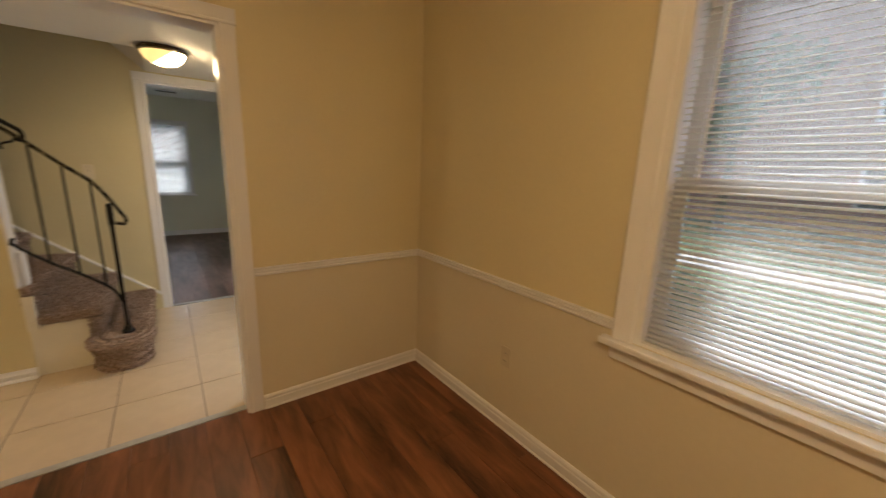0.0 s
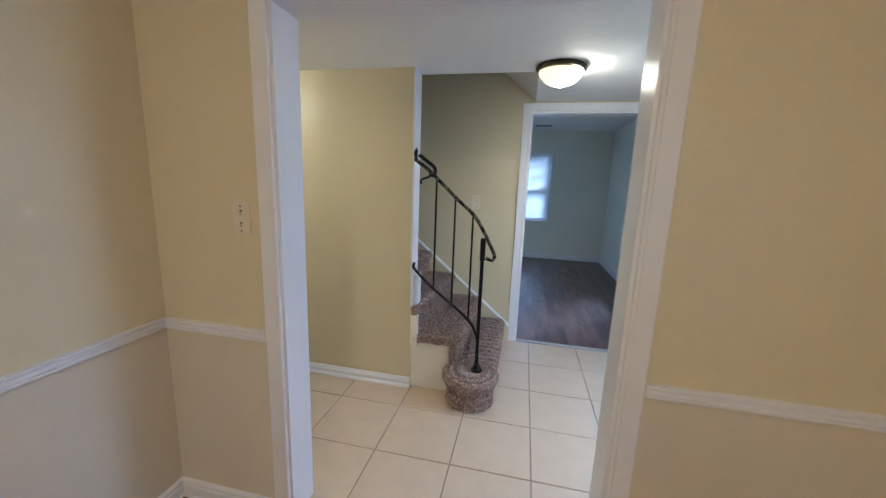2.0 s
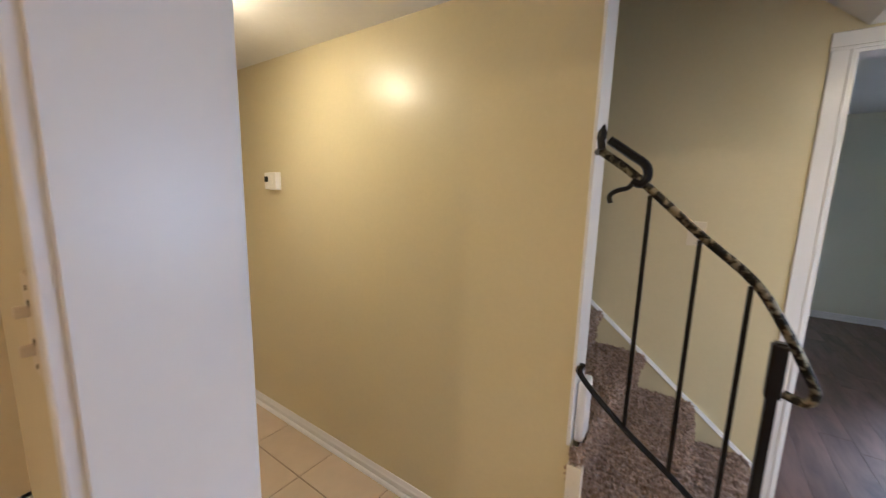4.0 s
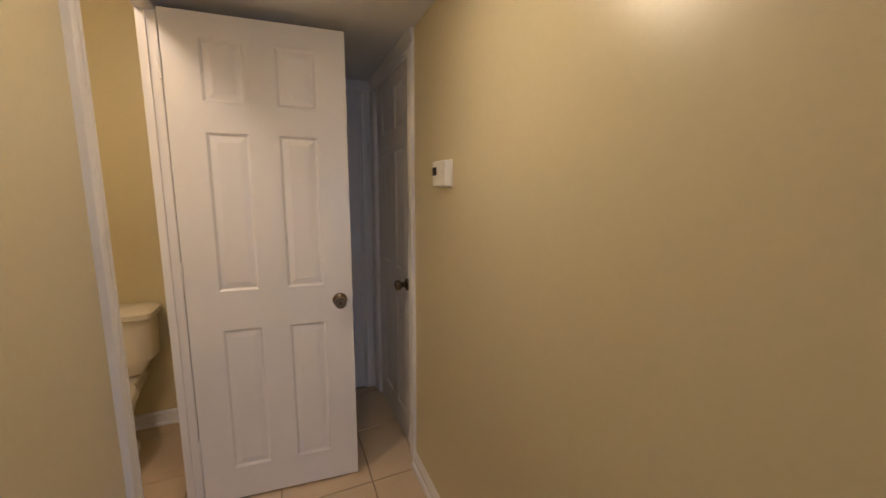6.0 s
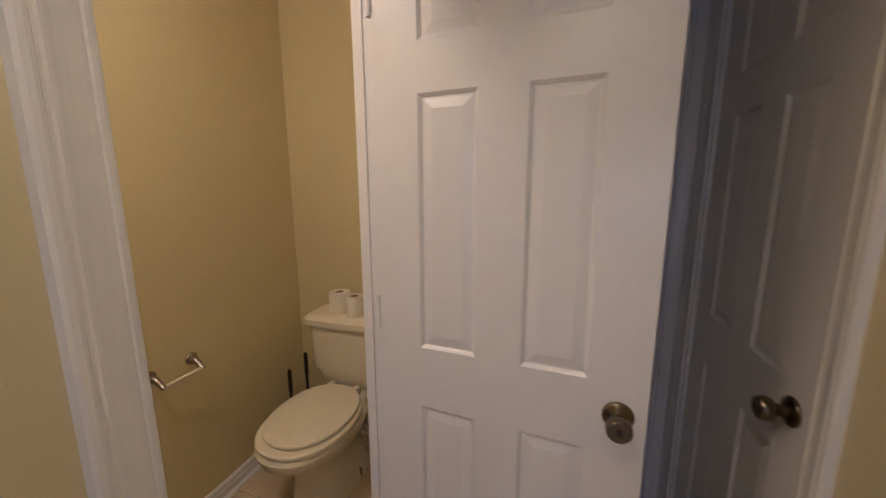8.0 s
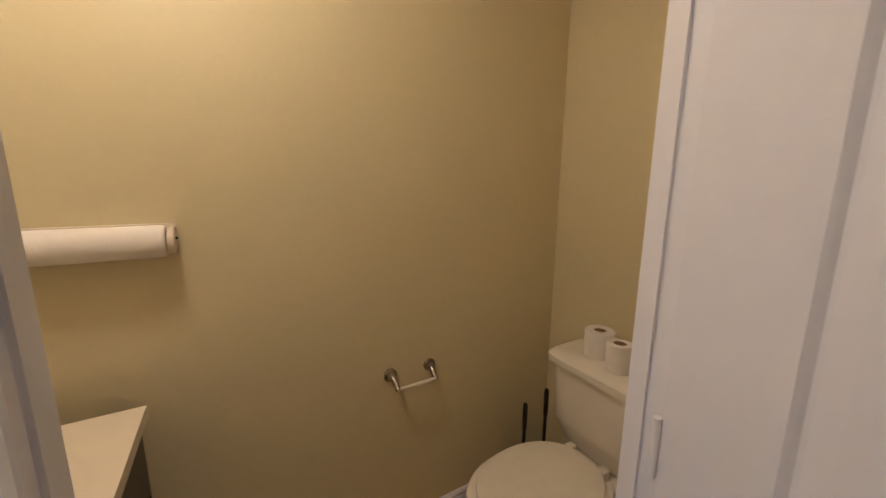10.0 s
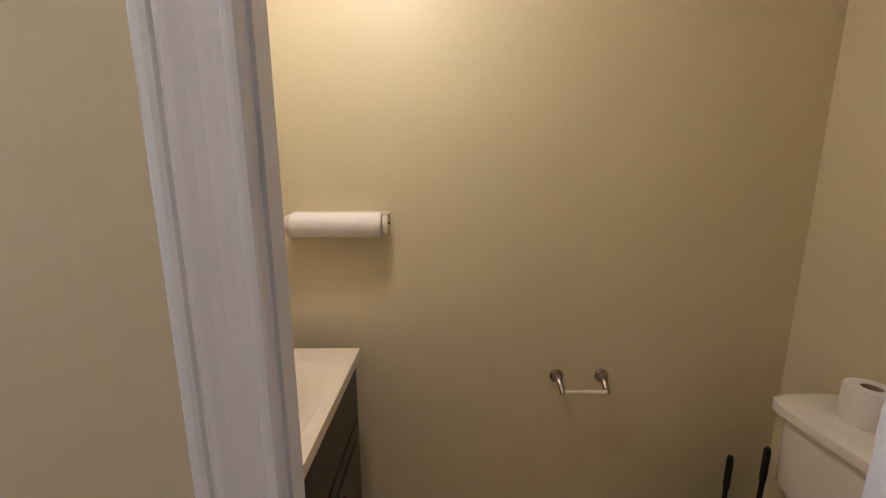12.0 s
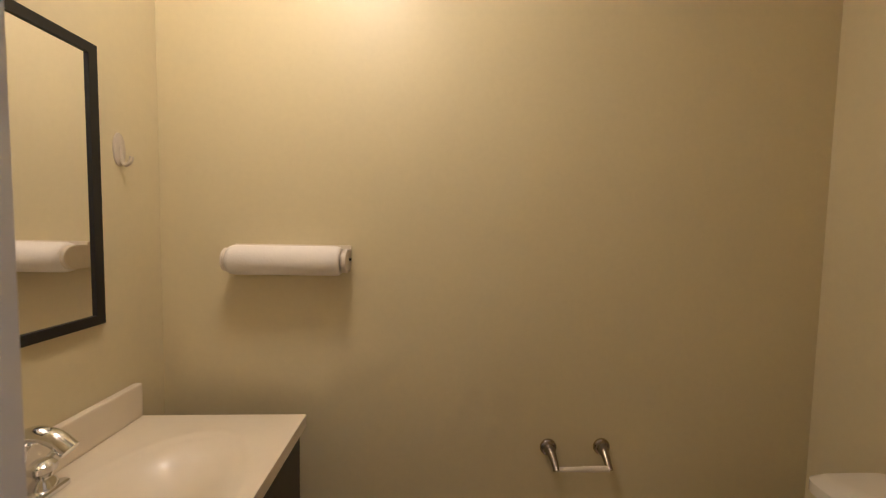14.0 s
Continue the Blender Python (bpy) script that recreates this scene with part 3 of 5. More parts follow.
CW = 0.072
baseboard((X_DW, 0), (DO[0] - CW, 0), (0, -1), shoe=SHOE_LOW)
baseboard((DO[1] + CW, 0), (X_E, 0), (0, -1), shoe=SHOE_LOW)
baseboard((X_E, 0), (X_E, -3.6), (-1, 0), shoe=SHOE_LOW)
baseboard((X_DW, 0), (X_DW, -3.6), (1, 0), shoe=SHOE_LOW)
chair_rail((X_DW, 0), (DO[0] - CW, 0), (0, -1))
chair_rail((DO[1] + CW, 0), (X_E, 0), (0, -1))
chair_rail((X_E, 0), (X_E, DW[1] + CW), (-1, 0))
chair_rail((X_E, DW[0] - CW), (X_E, -3.6), (-1, 0))
chair_rail((X_DW, 0), (X_DW, -3.6), (1, 0))
baseboard((CO[1] + CW, Y_Y), (-0.135, Y_Y), (0, -1), prof=BASE_LOW)
baseboard((LO[1] + CW, Y_B), (X_E, Y_B), (0, -1))
baseboard((X_E, Y_B), (X_E, FD[1] + CW), (-1, 0))
baseboard((PO[1] + CW, Y_H), (DO[0] - CW, Y_H), (0, 1))
baseboard((DO[1] + CW, Y_H), (X_E, Y_H), (0, 1))
baseboard((X_LW, Y_LN), (X_LE, Y_LN), (0, -1))
baseboard((X_LE, Y_LN), (X_LE, Y_B + 0.12), (-1, 0))
baseboard((X_LW, Y_LN), (X_LW, Y_B + 0.12), (1, 0))
baseboard((LO[1] + 0.03, Y_B + 0.12), (X_LE, Y_B + 0.12), (0, 1))
baseboard((X_PW, Y_PS), (X_PE, Y_PS), (0, 1))
baseboard((X_PW, Y_PS), (X_PW, Y_PN), (1, 0))

CAS = [(0, 0), (0.008, 0.0), (0.0105, 0.002), (0.0115, 0.006), (0.0115, 0.010), (0.009, 0.012), (0.0095, 0.020), (0.011, 0.030), (0.0135, 0.039), (0.0165, 0.046), (0.0175, 0.050), (0.015, 0.0525), (0.015, 0.0555), (0.018, 0.0575), (0.0195, 0.062), (0.019, 0.068), (0.016, CW), (0, CW)]


FLAT = [(0, 0), (0.014, 0.0), (0.016, 0.003), (0.016, 0.011), (0.012, 0.014), (0.012, 0.066), (0.010, 0.069), (0, 0.069)]


def casing(name, axis, plane, out, hole, CAS=CAS, label="white painted door casing"):
    """Moulded trim round an opening in the wall plane; the moulding's inner edge meets the opening."""
    bm = bmesh.new()
    s, e, lo, hi = hole
    def pt(u, z):
        return (u, plane, z) if axis == "x" else (plane, u, z)
    o = (0, out, 0) if axis == "x" else (out, 0, 0)
    ux = (1, 0, 0) if axis == "x" else (0, 1, 0)
    neg = tuple(-c for c in ux)
    sweep_profile(bm, CAS, pt(s, lo), pt(s, hi), o, neg)
    sweep_profile(bm, CAS, pt(e, lo), pt(e, hi), o, ux)
    sweep_profile(bm, CAS, pt(s - CW, hi), pt(e + CW, hi), o, (0, 0, 1))
    return structure(name, bm, M_TRIM, label)


def jamb(axis, p0, p1, hole, stops=False, t=0.012):
    bm = bmesh.new()
    s, e, lo, hi = hole
    def b(u0, u1, z0, z1, q0=p0, q1=p1):
        if axis == "x":
            box(bm, u0, u1, q0, q1, z0, z1)
        else:
            box(bm, q0, q1, u0, u1, z0, z1)
    b(s, s + t, lo, hi)
    b(e - t, e, lo, hi)
    b(s + t, e - t, hi - t, hi)
    if stops:
        b(s + t, s + t + 0.006, lo, hi - t, p0, p0 + 0.028)
        b(e - t - 0.004, e - t, lo, hi - t, p0, p0 + 0.028)
    return structure("door_jamb", bm, M_TRIM, "white painted jamb lining")


casing("casing_dining", "x", 0.0, -1, DO, FLAT)
casing("casing_dining_hall", "x", Y_H, 1, DO, FLAT)
jamb("x", -0.002, Y_H + 0.002, DO)
casing("casing_living", "x", Y_B, -1, LO, FLAT)
casing("casing_living_room", "x", Y_B + 0.12, 1, LO)
jamb("x", Y_B - 0.002, Y_B + 0.122, LO)
casing("casing_powder", "x", Y_H, 1, PO)
jamb("x", Y_PN - 0.002, Y_H + 0.002, (PO[0] - 0.018, PO[1] + 0.020, 0.0, PO[3] + 0.01), stops=True)
casing("casing_closet", "x", Y_Y, -1, CO)
jamb("x", Y_Y - 0.002, Y_Y + 0.122, CO)
casing("casing_end", "y", X_END, 1, ED)
jamb("y", X_END - 0.122, X_END + 0.002, ED)


# ---- doors ----
def knob(parent, x, y, z, out, material=M_KNOB, name="door_knob"):
    k = part(name, lathe(bmesh.new(), [(0.033, 0), (0.033, 0.004), (0.030, 0.008), (0.020, 0.012), (0.0135, 0.017), (0.013, 0.026), (0.018, 0.034), (0.025, 0.040), (0.0265, 0.047), (0.0255, 0.060), (0.022, 0.064), (0.009, 0.0645)],
             n=22, m=Matrix.Translation((x, y, z)) @ Vector(out).to_track_quat("Z", "Y").to_matrix().to_4x4()), material, parent, "antique brass door knob", smooth=True)
    face = Vector((x, y, z)) + Vector(out) * 0.0645
    part("lock_button", rod(bmesh.new(), face - Vector(out) * 0.002, face + Vector(out) * 0.004, 0.006), M_BRONZE, k, "dark round lock button", smooth=True)
    return k


def six_panel_door(name, w, h, label):
    """A moulded door: hinge edge at the origin, leaf along +x, thickness in y from 0 to -0.035, panels on both faces."""
    d = thing(name, label, "door")
    bm = bmesh.new()
    st, mu = 0.122, 0.112
    pw = (w - 2 * st - mu) / 2
    rows = [(0.15, 0.79), (0.96, 1.597), (1.712, 1.94)]
    xs = [(st, st + pw), (st + pw + mu, w - st)]
    yc0, yc1 = -0.035, 0.0
    cutx = [0, xs[0][0], xs[0][1], xs[1][0], xs[1][1], w]
    for a, b in ((0, st), (xs[0][1], xs[1][0]), (w - st, w)):
        box(bm, a, b, yc0, yc1, 0, h)
    zz = [0, rows[0][0], rows[0][1], rows[1][0], rows[1][1], rows[2][0], rows[2][1], h]
    for a, b in xs:
        for k in (0, 2, 4, 6):
            box(bm, a, b, yc0, yc1, zz[k], zz[k + 1])
    bmesh.ops.remove_doubles(bm, verts=bm.verts, dist=1e-5)
    part("leaf", bm, M_DOOR, d)
    for a, b in xs:
        for lo, hi in rows:
            bm = bmesh.new()
            rings = [(0.0, 0.0), (0.005, 0.004), (0.009, 0.008), (0.014, 0.008), (0.036, 0.003), (0.045, 0.003)]
            for side in (0, 1):
                prev = None
                for ins, dep in rings:
                    y = (0.0 - dep) if side == 0 else (-0.035 + dep)
                    vs = [bm.verts.new(p) for p in ((a + ins, y, lo + ins), (b - ins, y, lo + ins), (b - ins, y, hi - ins), (a + ins, y, hi - ins))]
                    if prev:
                        for k in range(4):
                            bm.faces.new((prev[k], prev[(k + 1) % 4], vs[(k + 1) % 4], vs[k]))
                    prev = vs
                bm.faces.new(prev)
            part("panel", bm, M_DOOR, d)
    return d


pd = six_panel_door("powder_room_door", 0.656, 2.03, "white six-panel door standing open across the hall")
pd.matrix_world = pose(-2.338, 0.166, 0.012, 0, 0, 84.5)
knob(pd, 0.600, -0.035, 0.886, (0, -1, 0))
knob(pd, 0.600, 0.0, 0.886, (0, 1, 0))
for hz in (0.22, 1.0, 1.78):
    bm = rod(bmesh.new(), (-0.004, -0.038, hz), (-0.004, -0.038, hz + 0.09), 0.006)
    box(bm, -0.003, 0.0, -0.034, -0.002, hz, hz + 0.09)
    part("hinge", bm, M_TRIM, pd, "white painted hinge")
cd = six_panel_door("closet_door", 0.660, 2.00, "white six-panel closet door, closed, beside the thermostat wall")
cd.matrix_world = pose(CO[0] + 0.014, Y_Y + 0.022, 0.008)
cd.matrix_world = Matrix.Translation((CO[0] + 0.014, Y_Y + 0.045, 0.008))
knob(cd, 0.590, -0.035, 0.905, (0, -1, 0))
ed = six_panel_door("end_door", 0.675, 2.00, "white six-panel door, closed, at the hall end")
ed.matrix_world = pose(X_END - 0.04, ED[0] + 0.014, 0.008, 0, 0, 90)
knob(ed, 0.06, -0.035, 0.895, (0, -1, 0))


# ---- windows ----
def window(idx, axis, plane, out, hole, open_deg, wand=True, blind=True, cased=True):
    """A double-hung window with a sill and a mini blind; plane is the inner wall face, out points outdoors."""
    s, e, lo, hi = hole
    w = thing("window_%d" % idx, "white double-hung window with painted sill", "")
    w["kind"] = "structure"
    def b(bm, u0, u1, d0, d1, z0, z1, bevel=0.0):
        q0, q1 = sorted((plane + out * d0, plane + out * d1))
        if axis == "x":
            box(bm, u0, u1, q0, q1, z0, z1, bevel)
        else:
            box(bm, q0, q1, u0, u1, z0, z1, bevel)
        return bm
    mid = lo + (hi - lo) * 0.46
    bm = bmesh.new()
    for u0, u1 in ((s, s + 0.03), (e - 0.03, e)):
        b(bm, u0, u1, 0.0, 0.199, lo, hi)
    b(bm, s + 0.03, e - 0.03, 0.0, 0.199, hi - 0.03, hi)
    b(bm, s + 0.03, e - 0.03, 0.0, 0.199, lo, lo + 0.012)
    part("window_frame", bm, M_TRIM, w)
    for name, z0, z1, d in (("lower_sash", lo + 0.012, mid + 0.02, 0.07), ("upper_sash", mid - 0.02, hi - 0.03, 0.11)):
        sash = part(name, b(b(b(b(bmesh.new(), s + 0.03, s + 0.07, d, d + 0.035, z0, z1), e - 0.07, e - 0.03, d, d + 0.035, z0, z1),
                    s + 0.07, e - 0.07, d, d + 0.035, z1 - 0.04, z1), s + 0.07, e - 0.07, d, d + 0.035, z0, z0 + 0.045), M_TRIM, w)
        g = part("pane", b(bmesh.new(), s + 0.068, e - 0.068, d + 0.015, d + 0.019, z0 + 0.043, z1 - 0.038), M_GLASS, sash)
        g.visible_shadow = False
    side = CW + 0.035 if cased else 0.045
    bm = b(bmesh.new(), s - side, e + side, -0.05, 0.0, lo - 0.028, lo - 0.002, 0.006)
    b(bm, s, e, 0.0, 0.199, lo - 0.028, lo - 0.002)
    if cased:
        b(bm, s - CW, e + CW, -0.018, 0.0, lo - 0.085, lo - 0.028, 0.004)
    part("window_sill", bm, M_TRIM, w, "white painted sill")
    bm = bmesh.new()
    def pt(u, z):
        return (u, plane, z) if axis == "x" else (plane, u, z)
    o = (0, -out, 0) if axis == "x" else (-out, 0, 0)
    ux = (1, 0, 0) if axis == "x" else (0, 1, 0)
    thin = CAS if cased else [(0, 0), (0.004, 0), (0.004, 0.010), (0, 0.010)]
    edge = thin[-1][1]
    sweep_profile(bm, thin, pt(s, lo - 0.002), pt(s, hi), o, tuple(-c for c in ux))
    sweep_profile(bm, thin, pt(e, lo - 0.002), pt(e, hi), o, ux)
    sweep_profile(bm, thin, pt(s - edge, hi), pt(e + edge, hi), o, (0, 0, 1))
    part("casing", bm, M_TRIM, w)
    if not blind:
        return w
    # the blind
    bl = thing("window_blind", "white mini blind, lowered with its slats open" if open_deg < 40 else "white mini blind, lowered with its slats tilted nearly closed", "blind", group="window blinds")
    dd = 0.035
    part("headrail", b(bmesh.new(), s + 0.033, e - 0.033, dd - 0.014, dd + 0.014, hi - 0.058, hi - 0.031), M_SLAT, bl)
    part("bottom_rail", b(bmesh.new(), s + 0.035, e - 0.035, dd - 0.011, dd + 0.011, lo + 0.018, lo + 0.03, 0.003), M_SLAT, bl)
    L = e - s - 0.074
    bm = bmesh.new()
    prof = [(-0.0125, 0.0), (-0.007, 0.0018), (0, 0.0024), (0.007, 0.0018), (0.0125, 0.0)]
    va = [bm.verts.new((-L / 2, y, z)) for y, z in prof] + [bm.verts.new((-L / 2, y, z - 0.0006)) for y, z in reversed(prof)]
    vb = [bm.verts.new((L / 2, v.co.y, v.co.z)) for v in va]
    for k in range(len(va)):
        j = (k + 1) % len(va)
        bm.faces.new((va[k], va[j], vb[j], vb[k]))
    me = mesh_of("slat", bm, M_SLAT)
    z, i = lo + 0.045, 0
    turn = 0 if axis == "x" else 90
    cx = (s + e) / 2
    while z < hi - 0.065:
        sl = new("slat", me)
        sl.parent = bl
        c = (cx, plane + out * dd, z) if axis == "x" else (plane + out * dd, cx, z)
        tilt = open_deg + random.uniform(-1.5, 1.5)
        sl.matrix_local = Matrix.Translation(c) @ Matrix.Rotation(radians(turn), 4, "Z") @ Matrix.Rotation(radians(tilt * (1 if out > 0 else -1) * (1 if axis == "x" else -1)), 4, "X")
        z += 0.0205
        i += 1
    for u in (s + 0.15, e - 0.15):
        for dx in (-0.0125, 0.0125):
            q = plane + out * (dd + dx)
            p0, p1 = ((u, q, lo + 0.03), (u, q, hi - 0.06)) if axis == "x" else ((q, u, lo + 0.03), (q, u, hi - 0.06))
            part("ladder_cord", rod(bmesh.new(), p0, p1, 0.0008, n=5), M_CORD, bl)
    if wand:
        u = e - 0.115
        q = plane + out * (dd - 0.02)
        p0, p1 = ((u, q, hi - 0.06), (u, q, mid + 0.02)) if axis == "x" else ((q, u, hi - 0.06), (q, u, mid + 0.02))
        part("tilt_wand", rod(bmesh.new(), p0, p1, 0.0035, n=8), M_PLASTIC, bl)
    return w


window(1, "y", X_E, 1, DW, 18)
# window 4 is an unseen addition that lightens the dining room
window(4, "y", X_E, 1, DW_UNSEEN, 18)
window(2, "y", X_LE, 1, EW, 50, cased=False)
window(3, "x", Y_LN, 1, NW, 32, cased=False)
# windows 5 and 6 are unseen additions that brighten the living room
window(5, "x", Y_LN, 1, NW_UNSEEN, 12, blind=False)
window(6, "y", X_LW, -1, WW_UNSEEN, 12, blind=False)


sd = thing("storm_door", "white framed glass storm door in the entrance", "door", X_E + 0.12, 0, 0)
bm = bmesh.new()
for y0, y1, z0, z1 in ((FD[0] + 0.012, FD[0] + 0.10, 0.01, 2.01), (FD[1] - 0.10, FD[1] - 0.012, 0.01, 2.01), (FD[0] + 0.10, FD[1] - 0.10, 0.01, 0.62), (FD[0] + 0.10, FD[1] - 0.10, 1.92, 2.01)):
    box(bm, 0, 0.035, y0, y1, z0, z1)
part("door_frame", bm, M_TRIM, sd)
g = part("pane", bx(0.015, 0.019, FD[0] + 0.098, FD[1] - 0.098, 0.618, 1.922), M_GLASS, sd)
g.visible_shadow = False
casing("casing_entrance", "y", X_E, -1, FD, FLAT)
jamb("y", X_E - 0.002, X_E + 0.27, FD)

# ---- ceiling lamps ----
def flush_lamp(x, y, z, shade):
    d = thing("ceiling_lamp", "flush ceiling lamp with bronze rim and lit frosted glass bowl", "ceiling lamp", x, y, z)
    part("canopy", lathe(bmesh.new(), [(0.125, -0.030), (0.138, -0.024), (0.142, -0.012), (0.128, -0.004), (0.128, 0.0)], n=40), M_BRONZE, d, "bronze canopy ring", smooth=True)
    bm = lathe(bmesh.new(), [(0.004, -0.108), (0.04, -0.104), (0.075, -0.092), (0.102, -0.070), (0.118, -0.045), (0.122, -0.031)], n=40)
    part("glass_bowl", bm, shade, d, "lit frosted glass bowl", smooth=True)
    part("finial", lathe(bmesh.new(), [(0.003, -0.127), (0.009, -0.122), (0.006, -0.114), (0.013, -0.109)], n=14), M_BRONZE, d, "small bronze finial", smooth=True)
    return d


flush_lamp(0.70, 1.17, H_HALL, M_SHADE)
flush_lamp(-1.45, 0.525, H_HALL, M_HSHADE)
flush_lamp(0.45, -2.4, H_DIN, M_DSHADE)

wv = thing("wall_vent", "brown louvred air vent high on the dining wall", "vent", 1.20, -0.001, 2.205)
bm = bx(-0.16, 0.16, -0.008, 0.0, 0.0, 0.014, 0.002)
box(bm, -0.16, 0.16, -0.008, 0.0, 0.146, 0.16, 0.002)
box(bm, -0.16, -0.146, -0.008, 0.0, 0.014, 0.146)
box(bm, 0.146, 0.16, -0.008, 0.0, 0.014, 0.146)
part("frame", bm, M_VENT, wv)
for k in range(9):
    part("slat", box(bmesh.new(), -0.146, 0.146, -0.006, -0.001, 0.018 + k * 0.0145, 0.026 + k * 0.0145), M_VENT, wv)
cv = thing("ceiling_vent", "white louvred air vent in the living room ceiling", "vent", 0.78, 5.55, H_LIV)
part("frame", bx(-0.15, 0.15, -0.075, 0.075, -0.008, 0.0, 0.002), M_TRIM, cv)
for k in range(5):
    part("slat", bx(-0.13, 0.13, -0.055 + k * 0.025, -0.045 + k * 0.025, -0.0115, -0.0085), M_LCD, cv)

# ---- stair railing ----
rail = thing("stair_railing", "black wrought-iron stair railing with scrolled ends on the carpeted stairs", "railing")
RY = 1.068
hand = smoothed([(-0.115, RY, 1.545), (-0.02, RY, 1.475), (0.14, RY, 1.33), (0.26, RY, 1.225), (0.33, RY, 1.12), (0.375, RY, 1.035), (0.398, RY, 0.985), (0.385, RY, 0.955), (0.345, RY, 0.965)])
part("handrail", tube(bmesh.new(), hand, 0.0075, n=10, flat=1.5), M_RAIL, rail, "worn bronze-edged handrail", smooth=True)
low = smoothed([(-0.112, RY, 0.90), (-0.108, RY, 0.855), (0.02, RY, 0.737), (0.144, RY, 0.646), (0.258, RY, 0.549), (0.298, RY, 0.49), (0.322, RY, 0.42)])
part("bottom_bar", tube(bmesh.new(), low, 0.009, n=8), M_IRON, rail, smooth=True)
for x, zt, zb in ((0.02, 1.425, 0.737), (0.142, 1.315, 0.646), (0.255, 1.215, 0.549)):
    part("baluster", box(bmesh.new(), x - 0.0058, x + 0.0058, RY - 0.0058, RY + 0.0058, zb, zt, 0.001), M_IRON, rail)
bm = bx(0.314, 0.336, RY - 0.011, RY + 0.011, 0.205, 1.09, 0.002)
box(bm, 0.309, 0.341, RY - 0.013, RY + 0.013, 0.95, 1.085, 0.004)
lathe(bm, [(0.040, 0.0), (0.037, 0.010), (0.026, 0.020), (0.019, 0.045)], centre=(0.325, RY, 0.212), n=20)
part("newel_post", bm, M_IRON, rail, "black iron newel with round foot", smooth=False)
bm = tube(bmesh.new(), smoothed([(-0.115, RY, 1.55), (-0.118, RY, 1.58), (-0.115, RY, 1.605), (-0.113, RY, 1.62)]), [0.011] * 6 + [0.013] * 5 + [0.011, 0.009, 0.007, 0.006, 0.005, 0.004, 0.002, 0.001], n=8)
part("finial", bm, M_IRON, rail, smooth=True)
bm = tube(bmesh.new(), smoothed([(-0.02, RY, 1.47), (-0.035, RY, 1.445), (-0.065, RY, 1.435), (-0.082, RY, 1.42), (-0.078, RY, 1.40)]), 0.007, n=8)
tube(bm, smoothed([(-0.095, RY, 1.575), (-0.04, RY, 1.535), (0.0, RY, 1.505), (0.008, RY, 1.475), (-0.005, RY, 1.455), (-0.025, RY, 1.462)]), 0.012, n=8)
part("scroll", bm, M_IRON, rail, smooth=True)
part("wall_bracket", rod(bmesh.new(), (-0.112, RY, 1.548), (-0.143, Y_Y + 0.02, 1.548), 0.010), M_IRON, rail)
part("wall_bracket", rod(bmesh.new(), (-0.11, RY, 0.858), (-0.143, Y_Y + 0.02, 0.858), 0.009), M_IRON, rail)


# ---- switches, outlet, thermostat ----
def plate(name, x, y, z, rz, toggles, w=0.072, h=0.118, label="white double toggle light switch plate", material=M_PLASTIC):
    """Faces -y before rz."""
    d = thing(name, label, "light switch" if name == "light_switch" else "outlet", x, y, z, rz)
    part("cover_plate", bx(-w / 2, w / 2, -0.006, 0, -h / 2, h / 2, 0.003), material, d)
    for tx, tz, big in toggles:
        if big:
            part("socket", lathe(bmesh.new(), [(0.017, 0), (0.017, 0.002), (0.015, 0.003)], n=18, m=Matrix.Translation((tx, -0.005, tz)) @ Matrix.Rotation(radians(90), 4, "X")), material, d)
            for sx in (-0.006, 0.006):
                part("slot", bx(tx + sx - 0.001, tx + sx + 0.001, -0.0092, -0.0078, tz - 0.003, tz + 0.005), M_DARK, d)
        else:
            part("toggle", bx(tx - 0.004, tx + 0.004, -0.018, -0.005, tz - 0.009, tz + 0.004, 0.002), material, d)
            part("slot", bx(tx - 0.0042, tx + 0.0048, -0.0066, -0.0058, tz + 0.002, tz + 0.009), M_DARK, d)
    if toggles and not toggles[0][2]:
        for tz in (-0.045, 0.045):
            part("screw", rod(bmesh.new(), (toggles[0][0], -0.0072, tz), (toggles[0][0], -0.0055, tz), 0.003, n=10), M_KNOB, d)
    return d


plate("light_switch", -0.452, 0.0, 1.262, 0, [(0, 0.022, False), (0, -0.022, False)], label="cream double toggle light switch plate beside the opening", material=M_IVORY)
plate("light_switch", 0.135, Y_B, 1.25, 0, [(0, 0, False)], label="cream light switch plate on the stair wall", material=M_IVORY)
plate("light_switch", 1.905, Y_B, 1.25, 0, [(-0.023, 0, False), (0.023, 0, False)], w=0.115, label="cream two-gang light switch plate by the living room opening", material=M_IVORY)
plate("outlet", X_E, -0.873, 0.42, -90, [(0, 0.022, True), (0, -0.022, True)], w=0.066, h=0.110, label="cream painted wall outlet above the dining baseboard", material=M_PAINTED)

th = thing("thermostat", "white programmable thermostat on the hall wall", "thermostat", -1.838, Y_Y, 1.451)
part("body", bx(-0.054, 0.054, -0.032, 0, -0.046, 0.046, 0.006, 3), M_PLASTIC, th)
part("back_plate", bx(-0.058, 0.058, -0.006, 0, -0.049, 0.049, 0.002), M_PLASTIC, th)
part("display", bx(-0.051, -0.016, -0.0335, -0.031, -0.006, 0.024), M_LCD, th)
for k in (0.022, -0.010):
    part("button", rod(bmesh.new(), (0.020, -0.0345, k), (0.020, -0.031, k), 0.008), M_PLASTIC, th, smooth=True)
part("button", bx(-0.048, -0.018, -0.0335, -0.031, -0.034, -0.024, 0.001), M_PLASTIC, th)

